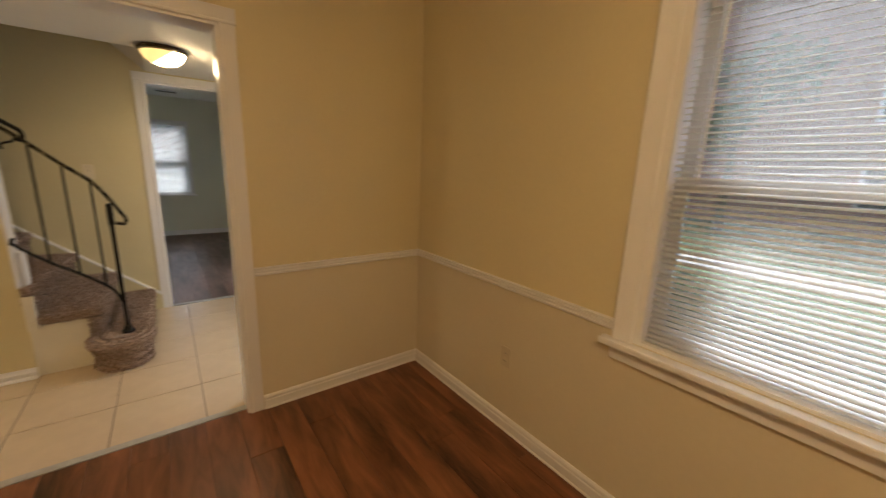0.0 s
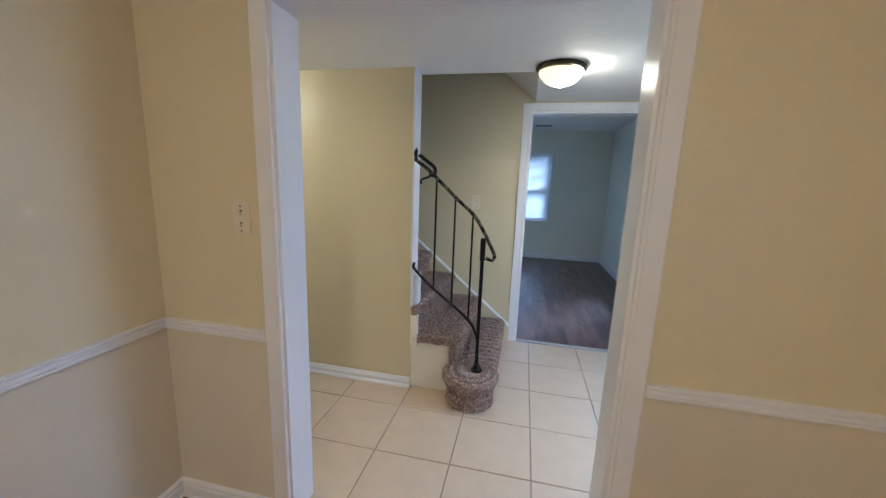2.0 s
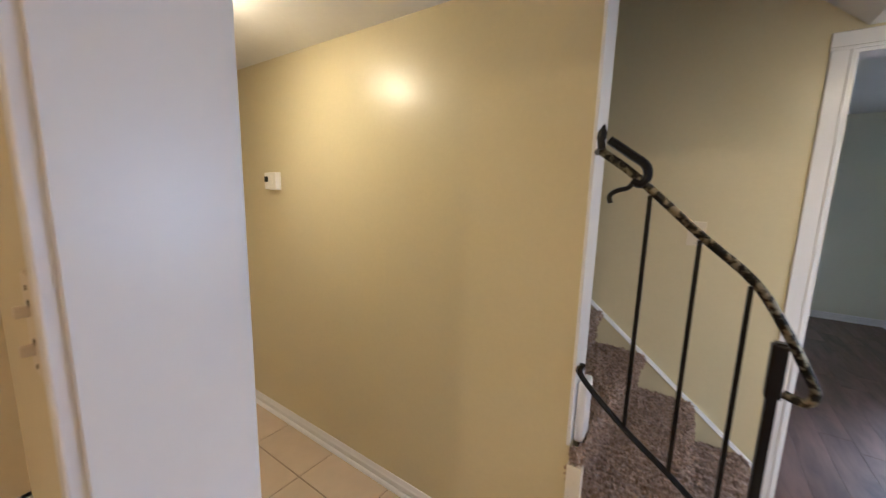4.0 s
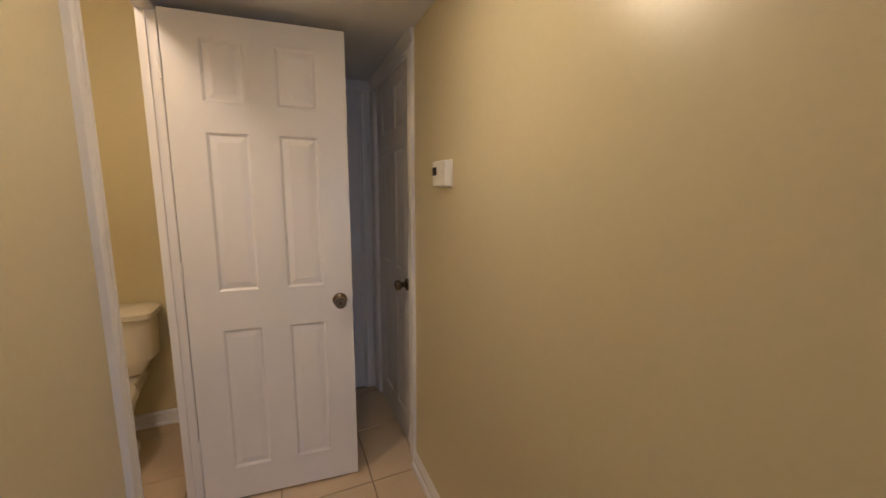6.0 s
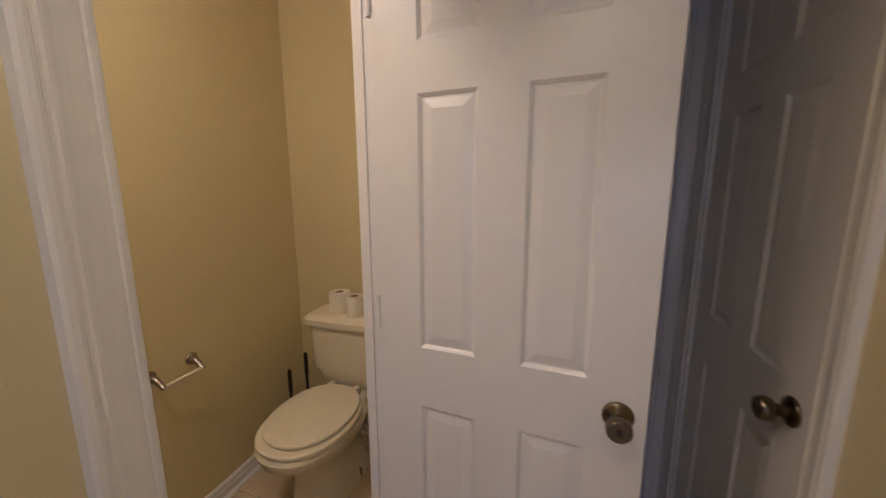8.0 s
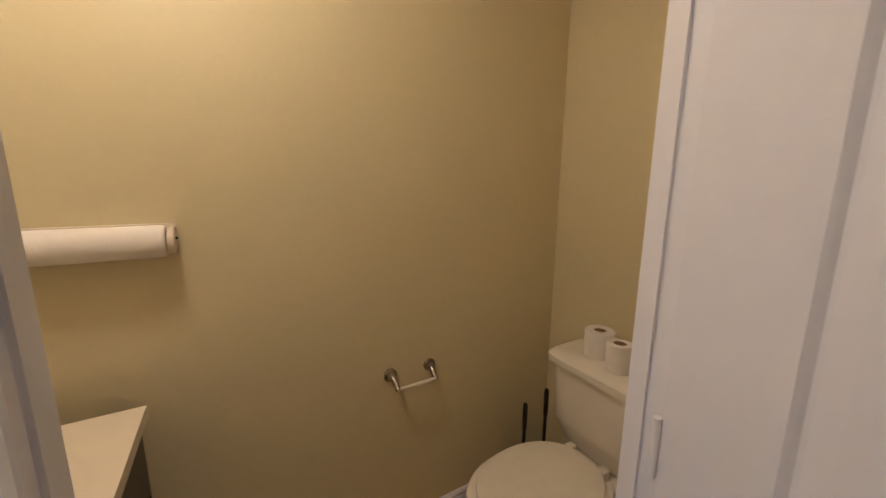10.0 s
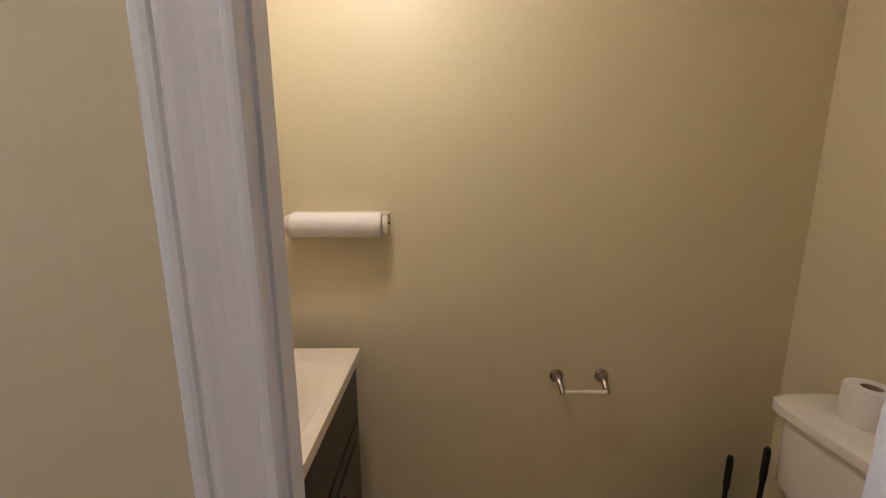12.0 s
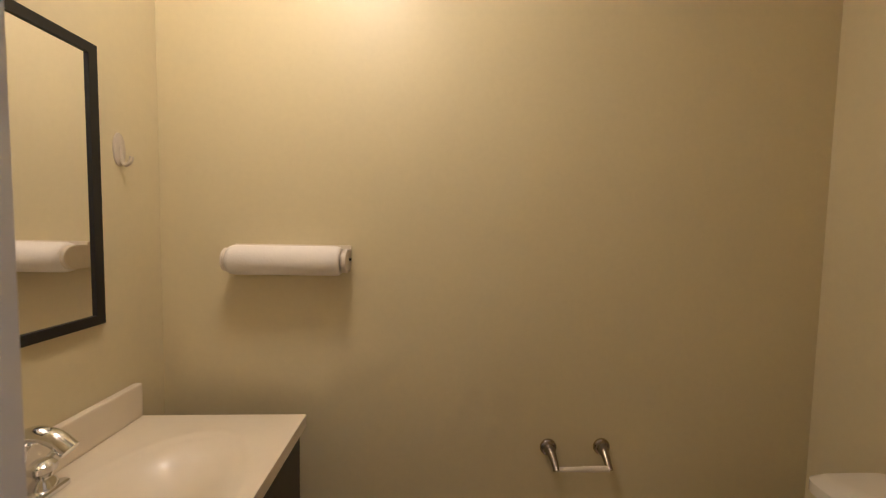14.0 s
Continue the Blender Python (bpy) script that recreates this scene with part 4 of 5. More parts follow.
# ---- powder room ----
van = thing("vanity_cabinet", "dark espresso vanity cabinet under a cream sink top", "cabinet", X_PE, 0, 0)
VY0, VY1, VX, VZ = -0.665, -0.015, -0.425, 0.870
bm = bx(VX + 0.016, -0.002, VY0 + 0.004, VY0 + 0.028, 0.09, VZ - 0.032)
box(bm, VX + 0.03, -0.002, VY1 - 0.028, VY1 - 0.01, 0.09, VZ - 0.032)
box(bm, VX + 0.03, VX + 0.045, VY0 + 0.028, VY1 - 0.028, 0.09, VZ - 0.032)
box(bm, -0.012, -0.002, VY0 + 0.028, VY1 - 0.028, 0.09, VZ - 0.032)
box(bm, VX + 0.045, -0.012, VY0 + 0.028, VY1 - 0.028, 0.09, 0.105)
part("body", bm, M_ESP, van)
part("toe_kick", bx(VX + 0.08, -0.002, VY0 + 0.01, VY1 - 0.01, 0.0, 0.09), M_ESP, van)
ym = (VY0 + VY1) / 2
for a, b in ((VY0 + 0.02, ym - 0.003), (ym + 0.003, VY1 - 0.02)):
    dr = part("door", bx(VX + 0.012, VX + 0.029, a, b, 0.11, 0.64, 0.002), M_ESP, van)
    part("door_panel", bx(VX + 0.008, VX + 0.0118, a + 0.05, b - 0.05, 0.16, 0.59, 0.001), M_ESP, dr)
    part("handle", rod(bmesh.new(), (VX - 0.012, (a if a > ym else b) + (0.03 if a > ym else -0.03), 0.50), (VX - 0.012, (a if a > ym else b) + (0.03 if a > ym else -0.03), 0.60), 0.005), M_NICKEL, dr)
part("drawer_front", bx(VX + 0.012, VX + 0.029, VY0 + 0.02, VY1 - 0.02, 0.65, VZ - 0.04, 0.002), M_ESP, van)

sink = thing("sink_top", "cream cultured marble vanity top with an oval basin", "sink", X_PE, 0, VZ)
bm = bmesh.new()
nx, ny = 64, 96
bc, ba, bb = (-0.232, (VY0 + VY1) / 2), 0.128, 0.20
grid = []
for i in range(nx + 1):
    row = []
    for j in range(ny + 1):
        x, y = VX + (-0.002 - VX) * i / nx, VY0 + (VY1 - VY0) * j / ny
        r = math.hypot((x - bc[0]) / ba, (y - bc[1]) / bb)
        q = min(1.0, max(0.0, (1.17 - r) / 0.92))
        lip = min(1.0, max(0.0, (1.26 - r) / 0.09))
        dep = -0.108 * q * q * (3 - 2 * q) - 0.007 * lip * lip * (3 - 2 * lip)
        row.append(bm.verts.new((x, y, dep)))
    grid.append(row)
for i in range(nx):
    for j in range(ny):
        bm.faces.new((grid[i][j], grid[i + 1][j], grid[i + 1][j + 1], grid[i][j + 1]))
border = [e for e in bm.edges if e.is_boundary]
ret = bmesh.ops.extrude_edge_only(bm, edges=border)
for v in [g for g in ret["geom"] if isinstance(g, bmesh.types.BMVert)]:
    v.co.z = -0.03
box(bm, VX + 0.001, VX + 0.03, VY0 + 0.001, VY1 - 0.001, -0.032, -0.002)
part("countertop", bm, M_MARBLE, sink, smooth=True)
part("backsplash", bx(-0.022, -0.002, VY0, VY1, 0.0, 0.085, 0.005), M_MARBLE, sink)
part("drain", lathe(bmesh.new(), [(0.031, -0.006), (0.031, 0.001), (0.027, 0.003), (0.022, 0.001), (0.020, -0.001), (0.018, 0.004), (0.006, 0.007)], centre=(bc[0] + 0.075, bc[1], -0.108), n=28), M_IRON, sink, "dark metal drain stopper", smooth=True)

fa = thing("faucet", "chrome two-handle faucet on the cream sink top", "faucet", X_PE - 0.052, bc[1], VZ)
part("base", bx(-0.025, 0.025, -0.078, 0.078, 0.0, 0.014, 0.006, 3), M_CHROME, fa, smooth=True)
part("spout", tube(bmesh.new(), smoothed([(0.0, 0, 0.012), (-0.003, 0, 0.06), (-0.012, 0, 0.105), (-0.036, 0, 0.136), (-0.070, 0, 0.134), (-0.098, 0, 0.112)]), [0.015] * 12 + [0.0135] * 19, n=14), M_CHROME, fa, smooth=True)
for sy in (-0.052, 0.052):
    h = part("handle", lathe(bmesh.new(), [(0.02, 0.012), (0.018, 0.022), (0.012, 0.03), (0.013, 0.036), (0.020, 0.044), (0.020, 0.054), (0.012, 0.062), (0.004, 0.064)], centre=(0, sy, 0), n=20), M_CHROME, fa, smooth=True)
    part("lever", tube(bmesh.new(), [(0, sy, 0.056), (0.0, sy + (0.02 if sy > 0 else -0.02), 0.064), (0.0, sy + (0.045 if sy > 0 else -0.045), 0.068)], 0.005, n=8), M_CHROME, h, smooth=True)

MY0, MY1, MZ0, MZ1, MF = -0.575, -0.12, 1.13, 1.73, 0.021
mi = thing("wall_mirror", "black-framed wall mirror above the vanity", "mirror", X_PE, 0, 0)
bm = bmesh.new()
for y0, y1, z0, z1 in ((MY0, MY0 + MF, MZ0, MZ1), (MY1 - MF, MY1, MZ0, MZ1), (MY0 + MF, MY1 - MF, MZ0, MZ0 + MF), (MY0 + MF, MY1 - MF, MZ1 - MF, MZ1)):
    box(bm, -0.014, -0.001, y0, y1, z0, z1)
part("mirror_frame", bm, M_BLACK, mi)
part("mirror_glass", bx(-0.009, -0.005, MY0 + MF - 0.001, MY1 - MF + 0.001, MZ0 + MF - 0.001, MZ1 - MF + 0.001), M_MIRROR, mi)

flush_lamp(-1.66, -0.24, H_DIN - 0.001, M_BSHADE)

hk = thing("wall_hook", "cream oval plastic adhesive hook", "hook", X_PE, -0.640, 1.525)
part("back_plate", lathe(bmesh.new(), [(0.017, 0), (0.017, 0.003), (0.013, 0.006), (0.005, 0.007)], n=20, sx=2.3, m=Matrix.Rotation(radians(-90), 4, "Y")), M_PAINTED, hk, smooth=True)
part("prong", tube(bmesh.new(), smoothed([(-0.004, 0, 0.01), (-0.008, 0, -0.025), (-0.016, 0, -0.035), (-0.026, 0, -0.028), (-0.03, 0, -0.015)]), 0.0045, n=8), M_PAINTED, hk, smooth=True)

# paper towel holder on the south wall
TX0, TX1, TZ = -1.693, -1.395, 1.262
tw = thing("paper_towel_holder", "cream plastic wall paper towel holder with looped arms", "paper towel holder", 0, Y_PS, TZ)
part("back_bar", bx(TX0 - 0.014, TX1 + 0.004, 0.0, 0.010, -0.026, 0.040, 0.003), M_IVORY, tw)


def towel_arm(x0, x1):
    """A flat arm from the wall that ends in a round boss at the roll's core, with a raised rim."""
    bm = bmesh.new()
    for reach, half, a, b in ((0.048, 0.027, x0 + 0.0015, x1 - 0.0015), (0.048, 0.031, x0 + 0.003, x1 - 0.003)):
        line = [(0.004, -half)] + [(reach + half * math.cos(t), half * math.sin(t)) for t in [radians(-90 + 15 * k) for k in range(13)]] + [(0.004, half)]
        lo = [bm.verts.new((a, y, z)) for y, z in line]
        hi = [bm.verts.new((b, y, z)) for y, z in line]
        for k in range(len(line)):
            j = (k + 1) % len(line)
            bm.faces.new((lo[k], lo[j], hi[j], hi[k]))
        bm.faces.new(lo)
        bm.faces.new(hi)
    rim = [(x, 0.048 + 0.029 * math.cos(t), 0.029 * math.sin(t)) for x in (x0 + 0.001, ) for t in [radians(-90 + 15 * k) for k in range(13)]]
    tube(bm, [(x0 + 0.001, 0.008, -0.029)] + rim + [(x0 + 0.001, 0.008, 0.029)], 0.0028, n=6)
    tube(bm, [(x1 - 0.001, y, z) for _, y, z in rim], 0.0028, n=6)
    return bm


part("arm", towel_arm(TX0 - 0.013, TX0 - 0.001), M_IVORY, tw, smooth=True)
part("arm", towel_arm(TX1 - 0.004, TX1 + 0.006), M_IVORY, tw, smooth=True)
part("screw", rod(bmesh.new(), (TX0 - 0.0165, 0.018, 0.002), (TX0 - 0.011, 0.018, 0.002), 0.0035, n=10), M_DARK, tw)
pr = thing("paper_towel_roll", "white paper towel roll on the wall holder", "paper towel", 0, Y_PS + 0.048, TZ)
bm = lathe(bmesh.new(), [(0.021, -0.149), (0.034, -0.1485), (0.0385, -0.144), (0.0395, -0.136), (0.0395, 0.128), (0.037, 0.138), (0.031, 0.1425), (0.021, 0.143)], n=36,
           m=Matrix.Translation(((TX0 + TX1) / 2 + 0.003, 0, 0)) @ Matrix.Rotation(radians(90), 4, "Y"))
part("roll", bm, M_PAPER, pr, smooth=True)
part("loose_edge", bx(TX0 + 0.006, TX1 - 0.003, -0.0405, -0.0392, -0.012, 0.004), M_PAPER, pr)

# toilet paper holder
tp = thing("toilet_paper_holder", "brushed nickel toilet paper holder, empty, on the wall", "toilet paper holder", -2.370, Y_PS, 0.711)
for s in (-1, 1):
    bm = lathe(bmesh.new(), [(0.025, 0), (0.025, 0.004), (0.022, 0.009), (0.014, 0.012)], n=20, m=Matrix.Translation((s * 0.081, 0.0, 0)) @ Matrix.Rotation(radians(-90), 4, "X"))
    tube(bm, smoothed([(s * 0.081, 0.006, 0.0), (s * 0.079, 0.03, -0.006), (s * 0.077, 0.055, -0.024), (s * 0.077, 0.064, -0.032)], 4), [0.017, 0.016, 0.015, 0.014, 0.0125, 0.0115, 0.0105, 0.010, 0.0095, 0.0095, 0.0095, 0.010, 0.010], n=14)
    part("post", bm, M_NICKEL, tp, smooth=True)
part("roller", rod(bmesh.new(), (-0.074, 0.062, -0.029), (0.003, 0.062, -0.029), 0.008), M_IVORY, tp, "ivory plastic roller", smooth=True)
part("roller", rod(bmesh.new(), (0.003, 0.062, -0.029), (0.074, 0.062, -0.029), 0.0065), M_IVORY, tp, "ivory plastic roller", smooth=True)

# toilet
TY = -0.352
to = thing("toilet", "white two-piece toilet with closed lid", "toilet", X_PW, TY, 0)


def loft(bm, rings, n=32):
    """rings: (cx, cy, rx, ry, z, power)."""
    out = []
    for cx, cy, rx, ry, z, pw in rings:
        ring = []
        for k in range(n):
            a = 2 * math.pi * k / n
            c, s = math.cos(a), math.sin(a)
            ring.append(bm.verts.new((cx + rx * math.copysign(abs(c) ** (2 / pw), c), cy + ry * math.copysign(abs(s) ** (2 / pw), s), z)))
        out.append(ring)
    for a, b in zip(out, out[1:]):
        for k in range(n):
            bm.faces.new((a[k], a[(k + 1) % n], b[(k + 1) % n], b[k]))
    bm.faces.new(out[0][::-1])
    bm.faces.new(out[-1])
    return bm


part("tank", loft(bmesh.new(), [(0.115, 0, 0.080, 0.145, 0.40, 4), (0.115, 0, 0.086, 0.158, 0.408, 5), (0.115, 0, 0.094, 0.192, 0.474, 6), (0.115, 0, 0.100, 0.205, 0.486, 6), (0.115, 0, 0.103, 0.212, 0.715, 6), (0.115, 0, 0.098, 0.208, 0.718, 6)], 40), M_PORC, to, smooth=True)
part("tank_lid", loft(bmesh.new(), [(0.122, 0, 0.112, 0.220, 0.716, 7), (0.124, 0, 0.120, 0.228, 0.721, 7), (0.124, 0, 0.120, 0.228, 0.748, 7), (0.121, 0, 0.108, 0.216, 0.7595, 7)], 40), M_PORC, to, smooth=True)
part("flush_lever", tube(bmesh.new(), [(0.185, 0.15, 0.68), (0.2, 0.145, 0.68), (0.203, 0.08, 0.672)], 0.006), M_CHROME, to)
part("bowl", loft(bmesh.new(), [(0.355, 0, 0.235, 0.120, 0.0, 3.2), (0.355, 0, 0.232, 0.117, 0.025, 3.2), (0.36, 0, 0.215, 0.104, 0.05, 3), (0.365, 0, 0.205, 0.100, 0.16, 2.6), (0.38, 0, 0.20, 0.13, 0.25, 2.3), (0.445, 0, 0.27, 0.182, 0.335, 2.2), (0.45, 0, 0.278, 0.190, 0.375, 2.2), (0.45, 0, 0.265, 0.178, 0.392, 2.2)]), M_PORC, to, smooth=True)
part("tank_shelf", bx(0.02, 0.26, -0.13, 0.13, 0.30, 0.39, 0.02, 3), M_PORC, to, smooth=True)
part("seat", loft(bmesh.new(), [(0.475, 0, 0.238, 0.182, 0.393, 2.15), (0.475, 0, 0.247, 0.190, 0.400, 2.15), (0.475, 0, 0.247, 0.190, 0.410, 2.15), (0.475, 0, 0.24, 0.184, 0.416, 2.15)]), M_SEAT, to, smooth=True)
part("lid", loft(bmesh.new(), [(0.462, 0, 0.220, 0.168, 0.4185, 2.15), (0.462, 0, 0.227, 0.175, 0.424, 2.15), (0.462, 0, 0.225, 0.173, 0.432, 2.15), (0.462, 0, 0.205, 0.155, 0.438, 2.15), (0.462, 0, 0.10, 0.08, 0.441, 2.15)]), M_SEAT, to, smooth=True)
for s in (-0.07, 0.07):
    part("hinge", bx(0.215, 0.25, s - 0.016, s + 0.016, 0.39, 0.43, 0.006), M_SEAT, to)
    part("bolt", rod(bmesh.new(), (0.30, s * 1.65, 0.01), (0.30, s * 1.65, 0.05), 0.006), M_KNOB, to)


def toilet_roll(x, y, z, rz, size=1.0):
    d = thing("toilet_roll", "white toilet paper roll on the toilet tank", "toilet roll", x, y, z, rz, group="toilet rolls on the tank")
    bm = bmesh.new()
    n = 32
    rings = [(0.021, 0.0), (0.053 * size, 0.0), (0.054 * size, 0.004), (0.054 * size, 0.095), (0.051 * size, 0.1), (0.0225, 0.1), (0.0215, 0.098), (0.0215, 0.0)]
    rr = [[bm.verts.new((r * math.cos(2 * math.pi * k / n), r * math.sin(2 * math.pi * k / n), zz)) for k in range(n)] for r, zz in rings]
    for a, b in zip(rr, rr[1:]):
        for k in range(n):
            bm.faces.new((a[k], a[(k + 1) % n], b[(k + 1) % n], b[k]))
    part("paper", bm, M_PAPER, d, smooth=True)
    bm = lathe(bmesh.new(), [(0.0213, 0.001), (0.0213, 0.098), (0.0203, 0.098), (0.0203, 0.003)], n=24)
    part("core", bm, M_CARD, d, "brown card core", smooth=True)


toilet_roll(X_PW + 0.10, -0.435, 0.7605, 10)
toilet_roll(X_PW + 0.14, -0.325, 0.7605, 40, 0.8)

for nm, x, y, zt, lab in (("toilet_brush", -2.883, -0.678, 0.455, "black toilet brush handle in a black holder beside the toilet"), ("toilet_plunger", -2.985, -0.655, 0.505, "black-handled plunger standing beside the toilet")):
    d = thing(nm, lab, nm.replace("_", " "), x, y, 0)
    part("handle", rod(bmesh.new(), (0, 0, 0.1), (0, 0, zt - 0.01), 0.0075), M_BLACK, d, smooth=True)
    part("grip", lathe(bmesh.new(), [(0.008, zt - 0.13), (0.0105, zt - 0.12), (0.0105, zt - 0.012), (0.007, zt)], n=12), M_BLACK, d, smooth=True)
    part("cup", lathe(bmesh.new(), [(0.05, 0), (0.052, 0.05), (0.044, 0.11), (0.02, 0.12)], n=24), M_BLACK, d, smooth=True)

# ---- outdoors ----
structure("ground", bx(-400, 400, -400, 400, -0.5, -0.35), M_LAWN, "green lawn round the houses")
structure("pavement", bx(9.0, 10.4, -60, 60, -0.35, -0.31), M_CONC, "pale concrete footpath across the lawn")
structure("road", bx(-60, 60, 11.5, 18.0, -0.35, -0.32), M_ASPH, "grey asphalt road")


def brick_house(x, y, rz, w, h, d, label):
    """A terrace house; front face along +x at y 0, depth towards +y."""
    b = thing("brick_house", label, "house", x, y, -0.35, rz)
    bm = bmesh.new()
    cols = 5
    zs = [(0.9, 2.3), (3.7, 5.1), (6.5, 7.9)]
    holes = [(w * (k + 0.5) / cols - 0.5, w * (k + 0.5) / cols + 0.5) for k in range(cols)]
    edges = [0] + [v for hh in holes for v in hh] + [w]
    for k in range(0, len(edges), 2):
        box(bm, edges[k], edges[k + 1], 0, 0.3, 0, h)
    for a, c in holes:
        for z0, z1 in ((0, zs[0][0]), (zs[0][1], zs[1][0]), (zs[1][1], zs[2][0]), (zs[2][1], h)):
            box(bm, a, c, 0, 0.3, z0, z1)
    box(bm, 0, w, 0.35, d, 0, h)
    part("wall", bm, M_BRICK, b)
    bm = bmesh.new()
    pr = [(-0.4, h), (d + 0.4, h), (d / 2, h + 2.6)]
    va = [bm.verts.new((-0.3, p, z)) for p, z in pr]
    vb = [bm.verts.new((w + 0.3, p, z)) for p, z in pr]
    for k in range(3):
        bm.faces.new((va[k], va[(k + 1) % 3], vb[(k + 1) % 3], vb[k]))
    bm.faces.new(va)
    bm.faces.new(vb)
    part("roof", bm, M_ROOF, b)
    for a, c in holes:
        for z0, z1 in zs:
            bm = bmesh.new()
            box(bm, a, a + 0.08, 0.08, 0.18, z0, z1)
            box(bm, c - 0.08, c, 0.08, 0.18, z0, z1)
            box(bm, a, c, 0.08, 0.18, z0, z0 + 0.08)
            box(bm, a, c, 0.08, 0.18, z1 - 0.08, z1)
            box(bm, a, c, 0.08, 0.18, (z0 + z1) / 2 - 0.04, (z0 + z1) / 2 + 0.04)
            wd = part("window", bm, M_TRIM, b)
            part("pane", bx(a + 0.02, c - 0.02, 0.19, 0.2, z0, z1), M_DARKGLASS, wd)
    return b


brick_house(19.0, 14.0, -90, 30, 8.8, 8, "red brick terrace house with white windows beyond the lawn")
brick_house(-14.0, 32.0, 0, 30, 8.8, 8, "red brick terrace house with white windows across the road")


def leafy(bm, c, r, count, size, rng):
    for _ in range(count):
        v = Vector((rng.gauss(0, 1), rng.gauss(0, 1), rng.gauss(0, 1))).normalized() * rng.uniform(0.45, 1.0)
        p = Vector((c[0] + v.x * r[0], c[1] + v.y * r[1], c[2] + v.z * r[2]))
        q = Euler((rng.uniform(0, 6), rng.uniform(0, 6), rng.uniform(0, 6))).to_matrix()
        s = size * rng.uniform(0.6, 1.3)
        vs = [bm.verts.new(p + q @ Vector(u) * s) for u in ((-1, 0, 0), (0, -0.45, 0.1), (1, 0, 0), (0, 0.45, 0.1))]
        bm.faces.new(vs)


rng = random.Random(4)
for k in range(4):
    sx, sy = 3.3 + 0.25 * (k % 2), -3.6 + k * 0.85
    d = thing("shrub", "dense green garden shrub under the dining window", "shrub", sx, sy, -0.35, group="shrubs along the house")
    part("stem", rod(bmesh.new(), (0, 0, 0), (0, 0, 0.6), 0.03, 0.015), M_BARK, d)
    bm = bmesh.new()
    for _ in range(5):
        leafy(bm, (rng.uniform(-0.25, 0.25), rng.uniform(-0.25, 0.25), rng.uniform(0.35, 0.75)), (0.38, 0.38, 0.35), 700, 0.042, rng)
    part("foliage", bm, M_LEAF, d)


def tree(x, y, h, label):
    d = thing("tree", label, "tree", x, y, -0.35)
    bm = rod(bmesh.new(), (0, 0, 0), (0, 0, h * 0.55), 0.16, 0.08)
    crown = bmesh.new()
    for _ in range(9):
        a, r, z = rng.uniform(0, 6.3), rng.uniform(0.4, 1.5), rng.uniform(h * 0.5, h * 0.9)
        tip = (r * math.cos(a), r * math.sin(a), z)
        rod(bm, (0, 0, z - r * 0.8), tip, 0.05, 0.015, n=7)
        leafy(crown, tip, (0.8, 0.8, 0.6), 260, 0.09, rng)
    part("trunk", bm, M_BARK, d)
    part("crown", crown, M_LEAF, d)


tree(9.0, -5.3, 6.5, "young leafy tree on the lawn")
tree(15.0, 2.0, 6.0, "leafy tree before the brick house")

car = thing("parked_car", "silver saloon car parked on the road", "car", 1.0, 12.6, -0.32)
bm = bmesh.new()
side = [(-2.2, 0.35), (-2.2, 0.75), (-1.9, 0.88), (-1.3, 0.93), (-0.8, 1.35), (0.5, 1.40), (1.2, 0.98), (2.0, 0.88), (2.25, 0.7), (2.25, 0.35)]
va = [bm.verts.new((x, -0.85 + (0.12 if z > 1.0 else 0), z)) for x, z in side]
vb = [bm.verts.new((x, 0.85 - (0.12 if z > 1.0 else 0), z)) for x, z in side]
for k in range(len(side)):
    j = (k + 1) % len(side)
    bm.faces.new((va[k], va[j], vb[j], vb[k]))
bm.faces.new(va)
bm.faces.new(vb)
bmesh.ops.bevel(bm, geom=bm.edges[:], offset=0.05, segments=2, affect="EDGES")
part("body", bm, M_CAR, car, smooth=True)
part("side_glass", bx(-0.8, 0.75, -0.80, -0.745, 0.98, 1.30), M_DARKGLASS, car)
for x in (-1.4, 1.4):
    for y in (-0.8, 0.8):
        w = part("wheel", rod(bmesh.new(), (x, y - 0.1, 0.32), (x, y + 0.1, 0.32), 0.32, n=24), M_TYRE, car)
        part("rim", rod(bmesh.new(), (x, y - 0.11, 0.32), (x, y + 0.11, 0.32), 0.19, n=16), M_CAR, w)

# ---- floors, piece by piece ----
floor_d = structure("floor_dining", bx(X_DW - 0.02, X_E + 0.02, -3.62, 0.046, -0.02, -0.006), M_GAP, "red-brown wood plank floor of the dining room")
floor_l = structure("floor_living", bx(X_LW - 0.02, X_LE + 0.02, Y_B + 0.03, Y_LN + 0.02, -0.02, -0.006), M_WOOD2, "dark brown wood plank floor of the living room")
floor_h = structure("floor_hall", box(bx(X_PW - 0.15, X_PE, Y_PS - 0.02, 0.047, -0.0195, -0.003), X_PW - 0.15, X_E + 0.02, 0.047, Y_B + 0.02, -0.0195, -0.003), M_GROUT, "cream tile floor with brown grout in hall and powder room")
structure("threshold_dining", bx(DO[0] + 0.012, DO[1] - 0.012, 0.044, 0.088, -0.005, 0.004, 0.002), M_CONC, "pale threshold strip between wood and tile")
structure("threshold_living", bx(LO[0] + 0.012, LO[1] - 0.012, Y_B + 0.0, Y_B + 0.045, -0.005, 0.006, 0.003), M_CONC, "pale threshold strip between tile and wood")


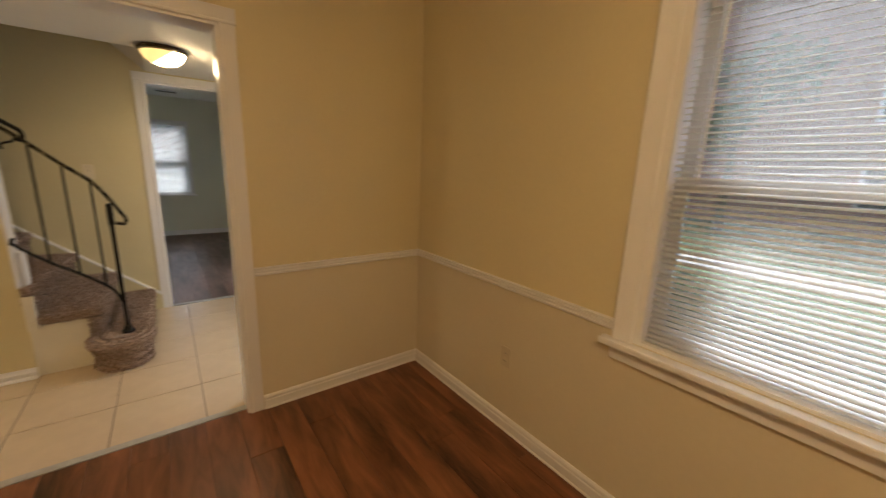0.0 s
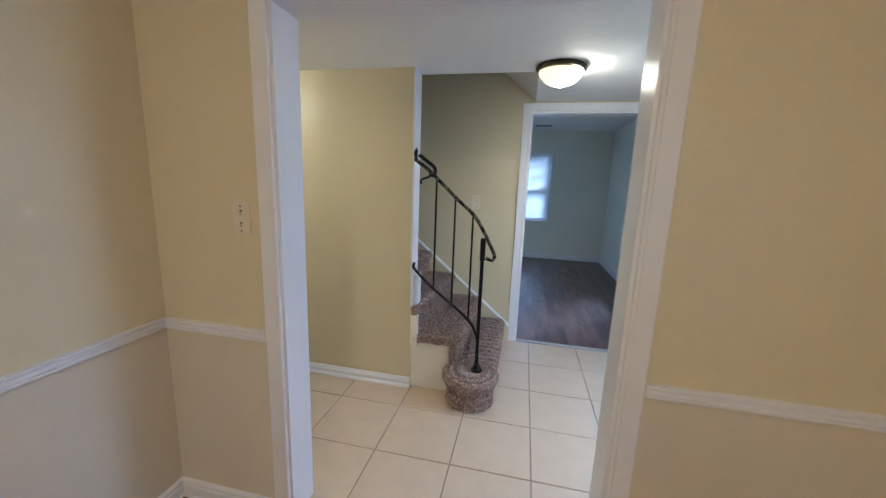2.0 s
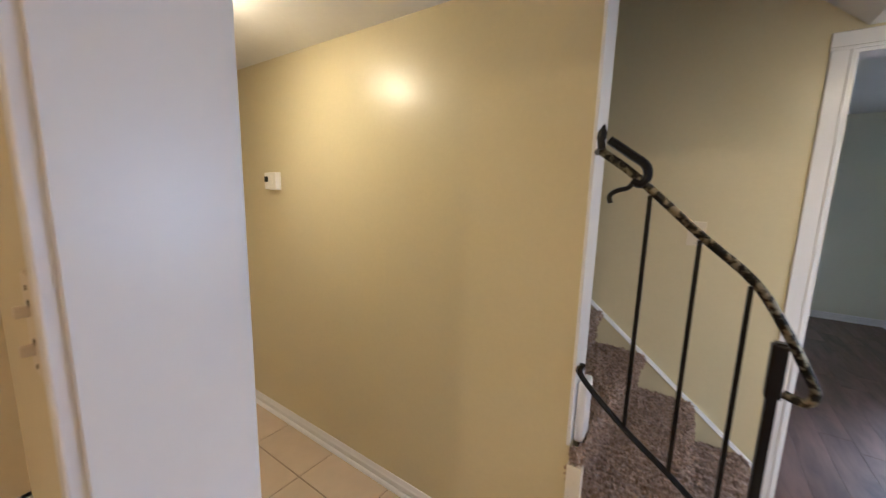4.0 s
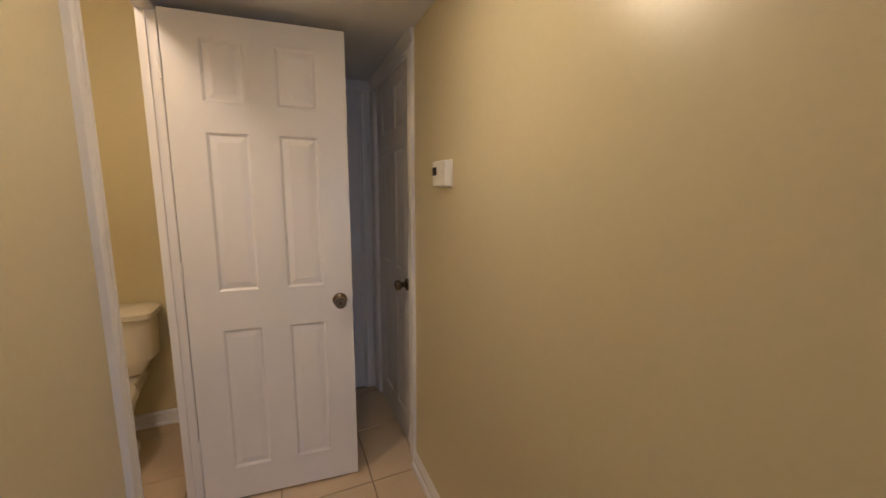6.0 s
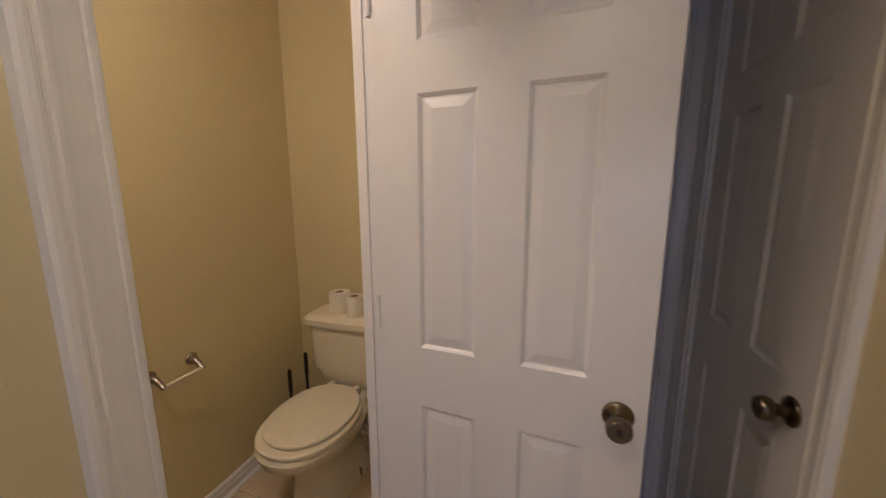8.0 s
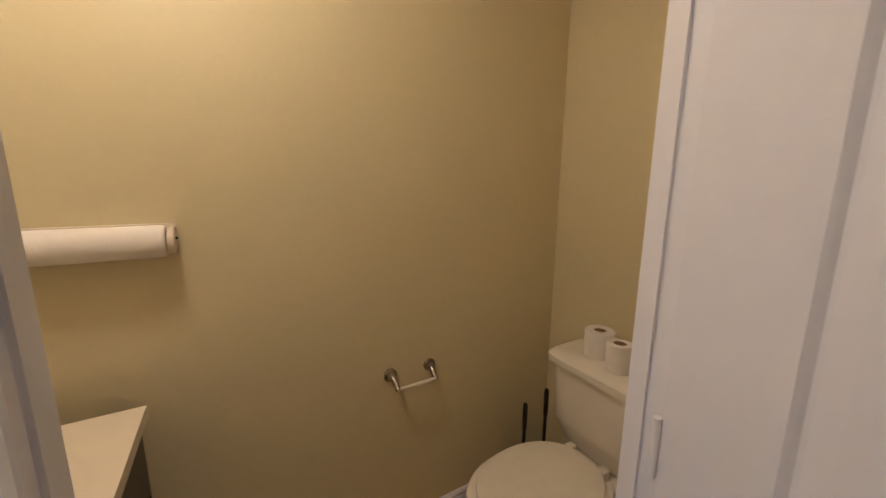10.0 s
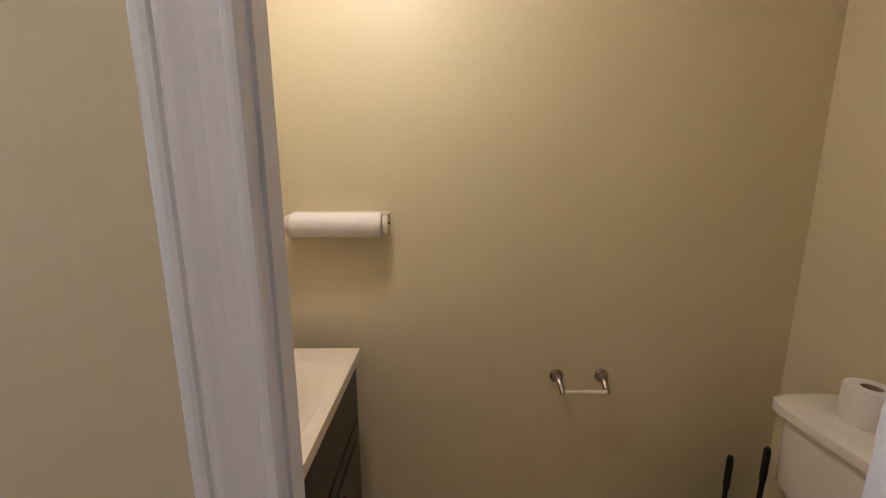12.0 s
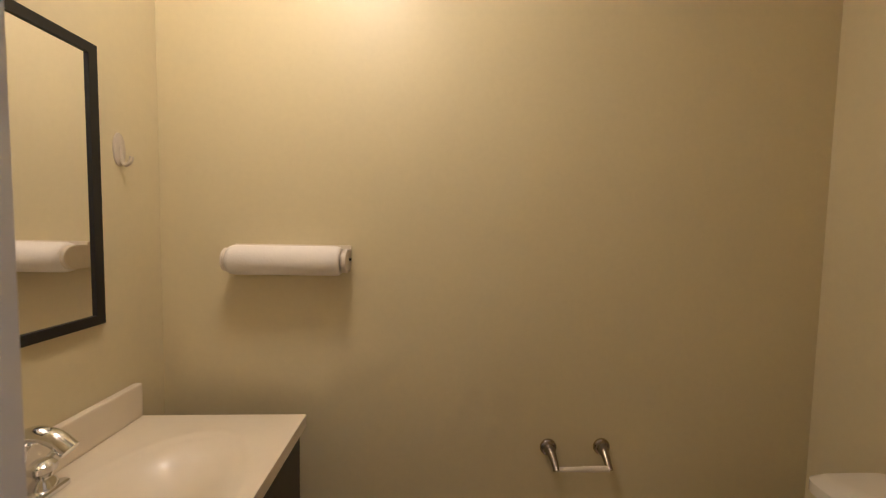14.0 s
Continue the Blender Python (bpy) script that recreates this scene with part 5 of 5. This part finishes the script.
def planks(parent, x0, x1, y0, y1, material, width=0.152, length=1.22, top=0.0):
    cache = {}
    x, k = x0, 0
    while x < x1 - 0.01:
        w = min(width, x1 - x)
        y = y0 - random.uniform(0, length)
        while y < y1:
            a, b = max(y, y0), min(y + length, y1)
            y += length
            if b - a < 0.02:
                continue
            key = (round(w, 4), round(b - a, 4))
            if key not in cache:
                bm = bx(-w / 2 + 0.0006, w / 2 - 0.0006, -(b - a) / 2 + 0.0006, (b - a) / 2 - 0.0006, -0.0055, 0.0)
                bmesh.ops.bevel(bm, geom=[e for e in bm.edges if e.verts[0].co.z > -0.001 and e.verts[1].co.z > -0.001], offset=0.0009, segments=1, affect="EDGES")
                cache[key] = mesh_of("plank", bm, material)
            p = new("plank", cache[key])
            p.parent = parent
            p.location = (x + w / 2, (a + b) / 2, top)
        x += width
        k += 1


planks(floor_d, X_DW, X_E, -3.6, 0.043, M_WOOD)
planks(floor_l, X_LW, X_LE, Y_B + 0.04, Y_LN, M_WOOD2)


def tiles(parent, x0, x1, y0, y1, skip):
    PX, PY, g = 0.4065, 0.4035, 0.005
    ox, oy = -0.942, 0.0635
    cache = {}
    i0, i1 = math.floor((x0 - ox) / PX), math.ceil((x1 - ox) / PX)
    j0, j1 = math.floor((y0 - oy) / PY), math.ceil((y1 - oy) / PY)
    for i in range(i0, i1):
        for j in range(j0, j1):
            a, b = max(ox + i * PX + g / 2, x0), min(ox + (i + 1) * PX - g / 2, x1)
            c, d = max(oy + j * PY + g / 2, y0), min(oy + (j + 1) * PY - g / 2, y1)
            if b - a < 0.01 or d - c < 0.01 or skip(a, b, c, d):
                continue
            key = (round(b - a, 4), round(d - c, 4))
            if key not in cache:
                w, h = (b - a) / 2, (d - c) / 2
                bm = bx(-w, w, -h, h, -0.008, 0)
                bmesh.ops.bevel(bm, geom=[e for e in bm.edges if e.verts[0].co.z > -0.001 and e.verts[1].co.z > -0.001], offset=0.002, segments=1, affect="EDGES")
                cache[key] = mesh_of("tile", bm, M_TILE)
            t = new("tile", cache[key])
            t.parent = parent
            t.matrix_local = pose((a + b) / 2, (c + d) / 2, 0.0015 + random.uniform(-0.0006, 0.0006))


SPLIT = -0.942 + 2 * 0.4065
tiles(floor_h, X_END, SPLIT, 0.0885, Y_Y + 0.02, lambda a, b, c, d: False)
tiles(floor_h, SPLIT, X_E, 0.0885, Y_B, lambda a, b, c, d: False)
tiles(floor_h, X_PW, X_PE, Y_PS, 0.0865, lambda a, b, c, d: False)
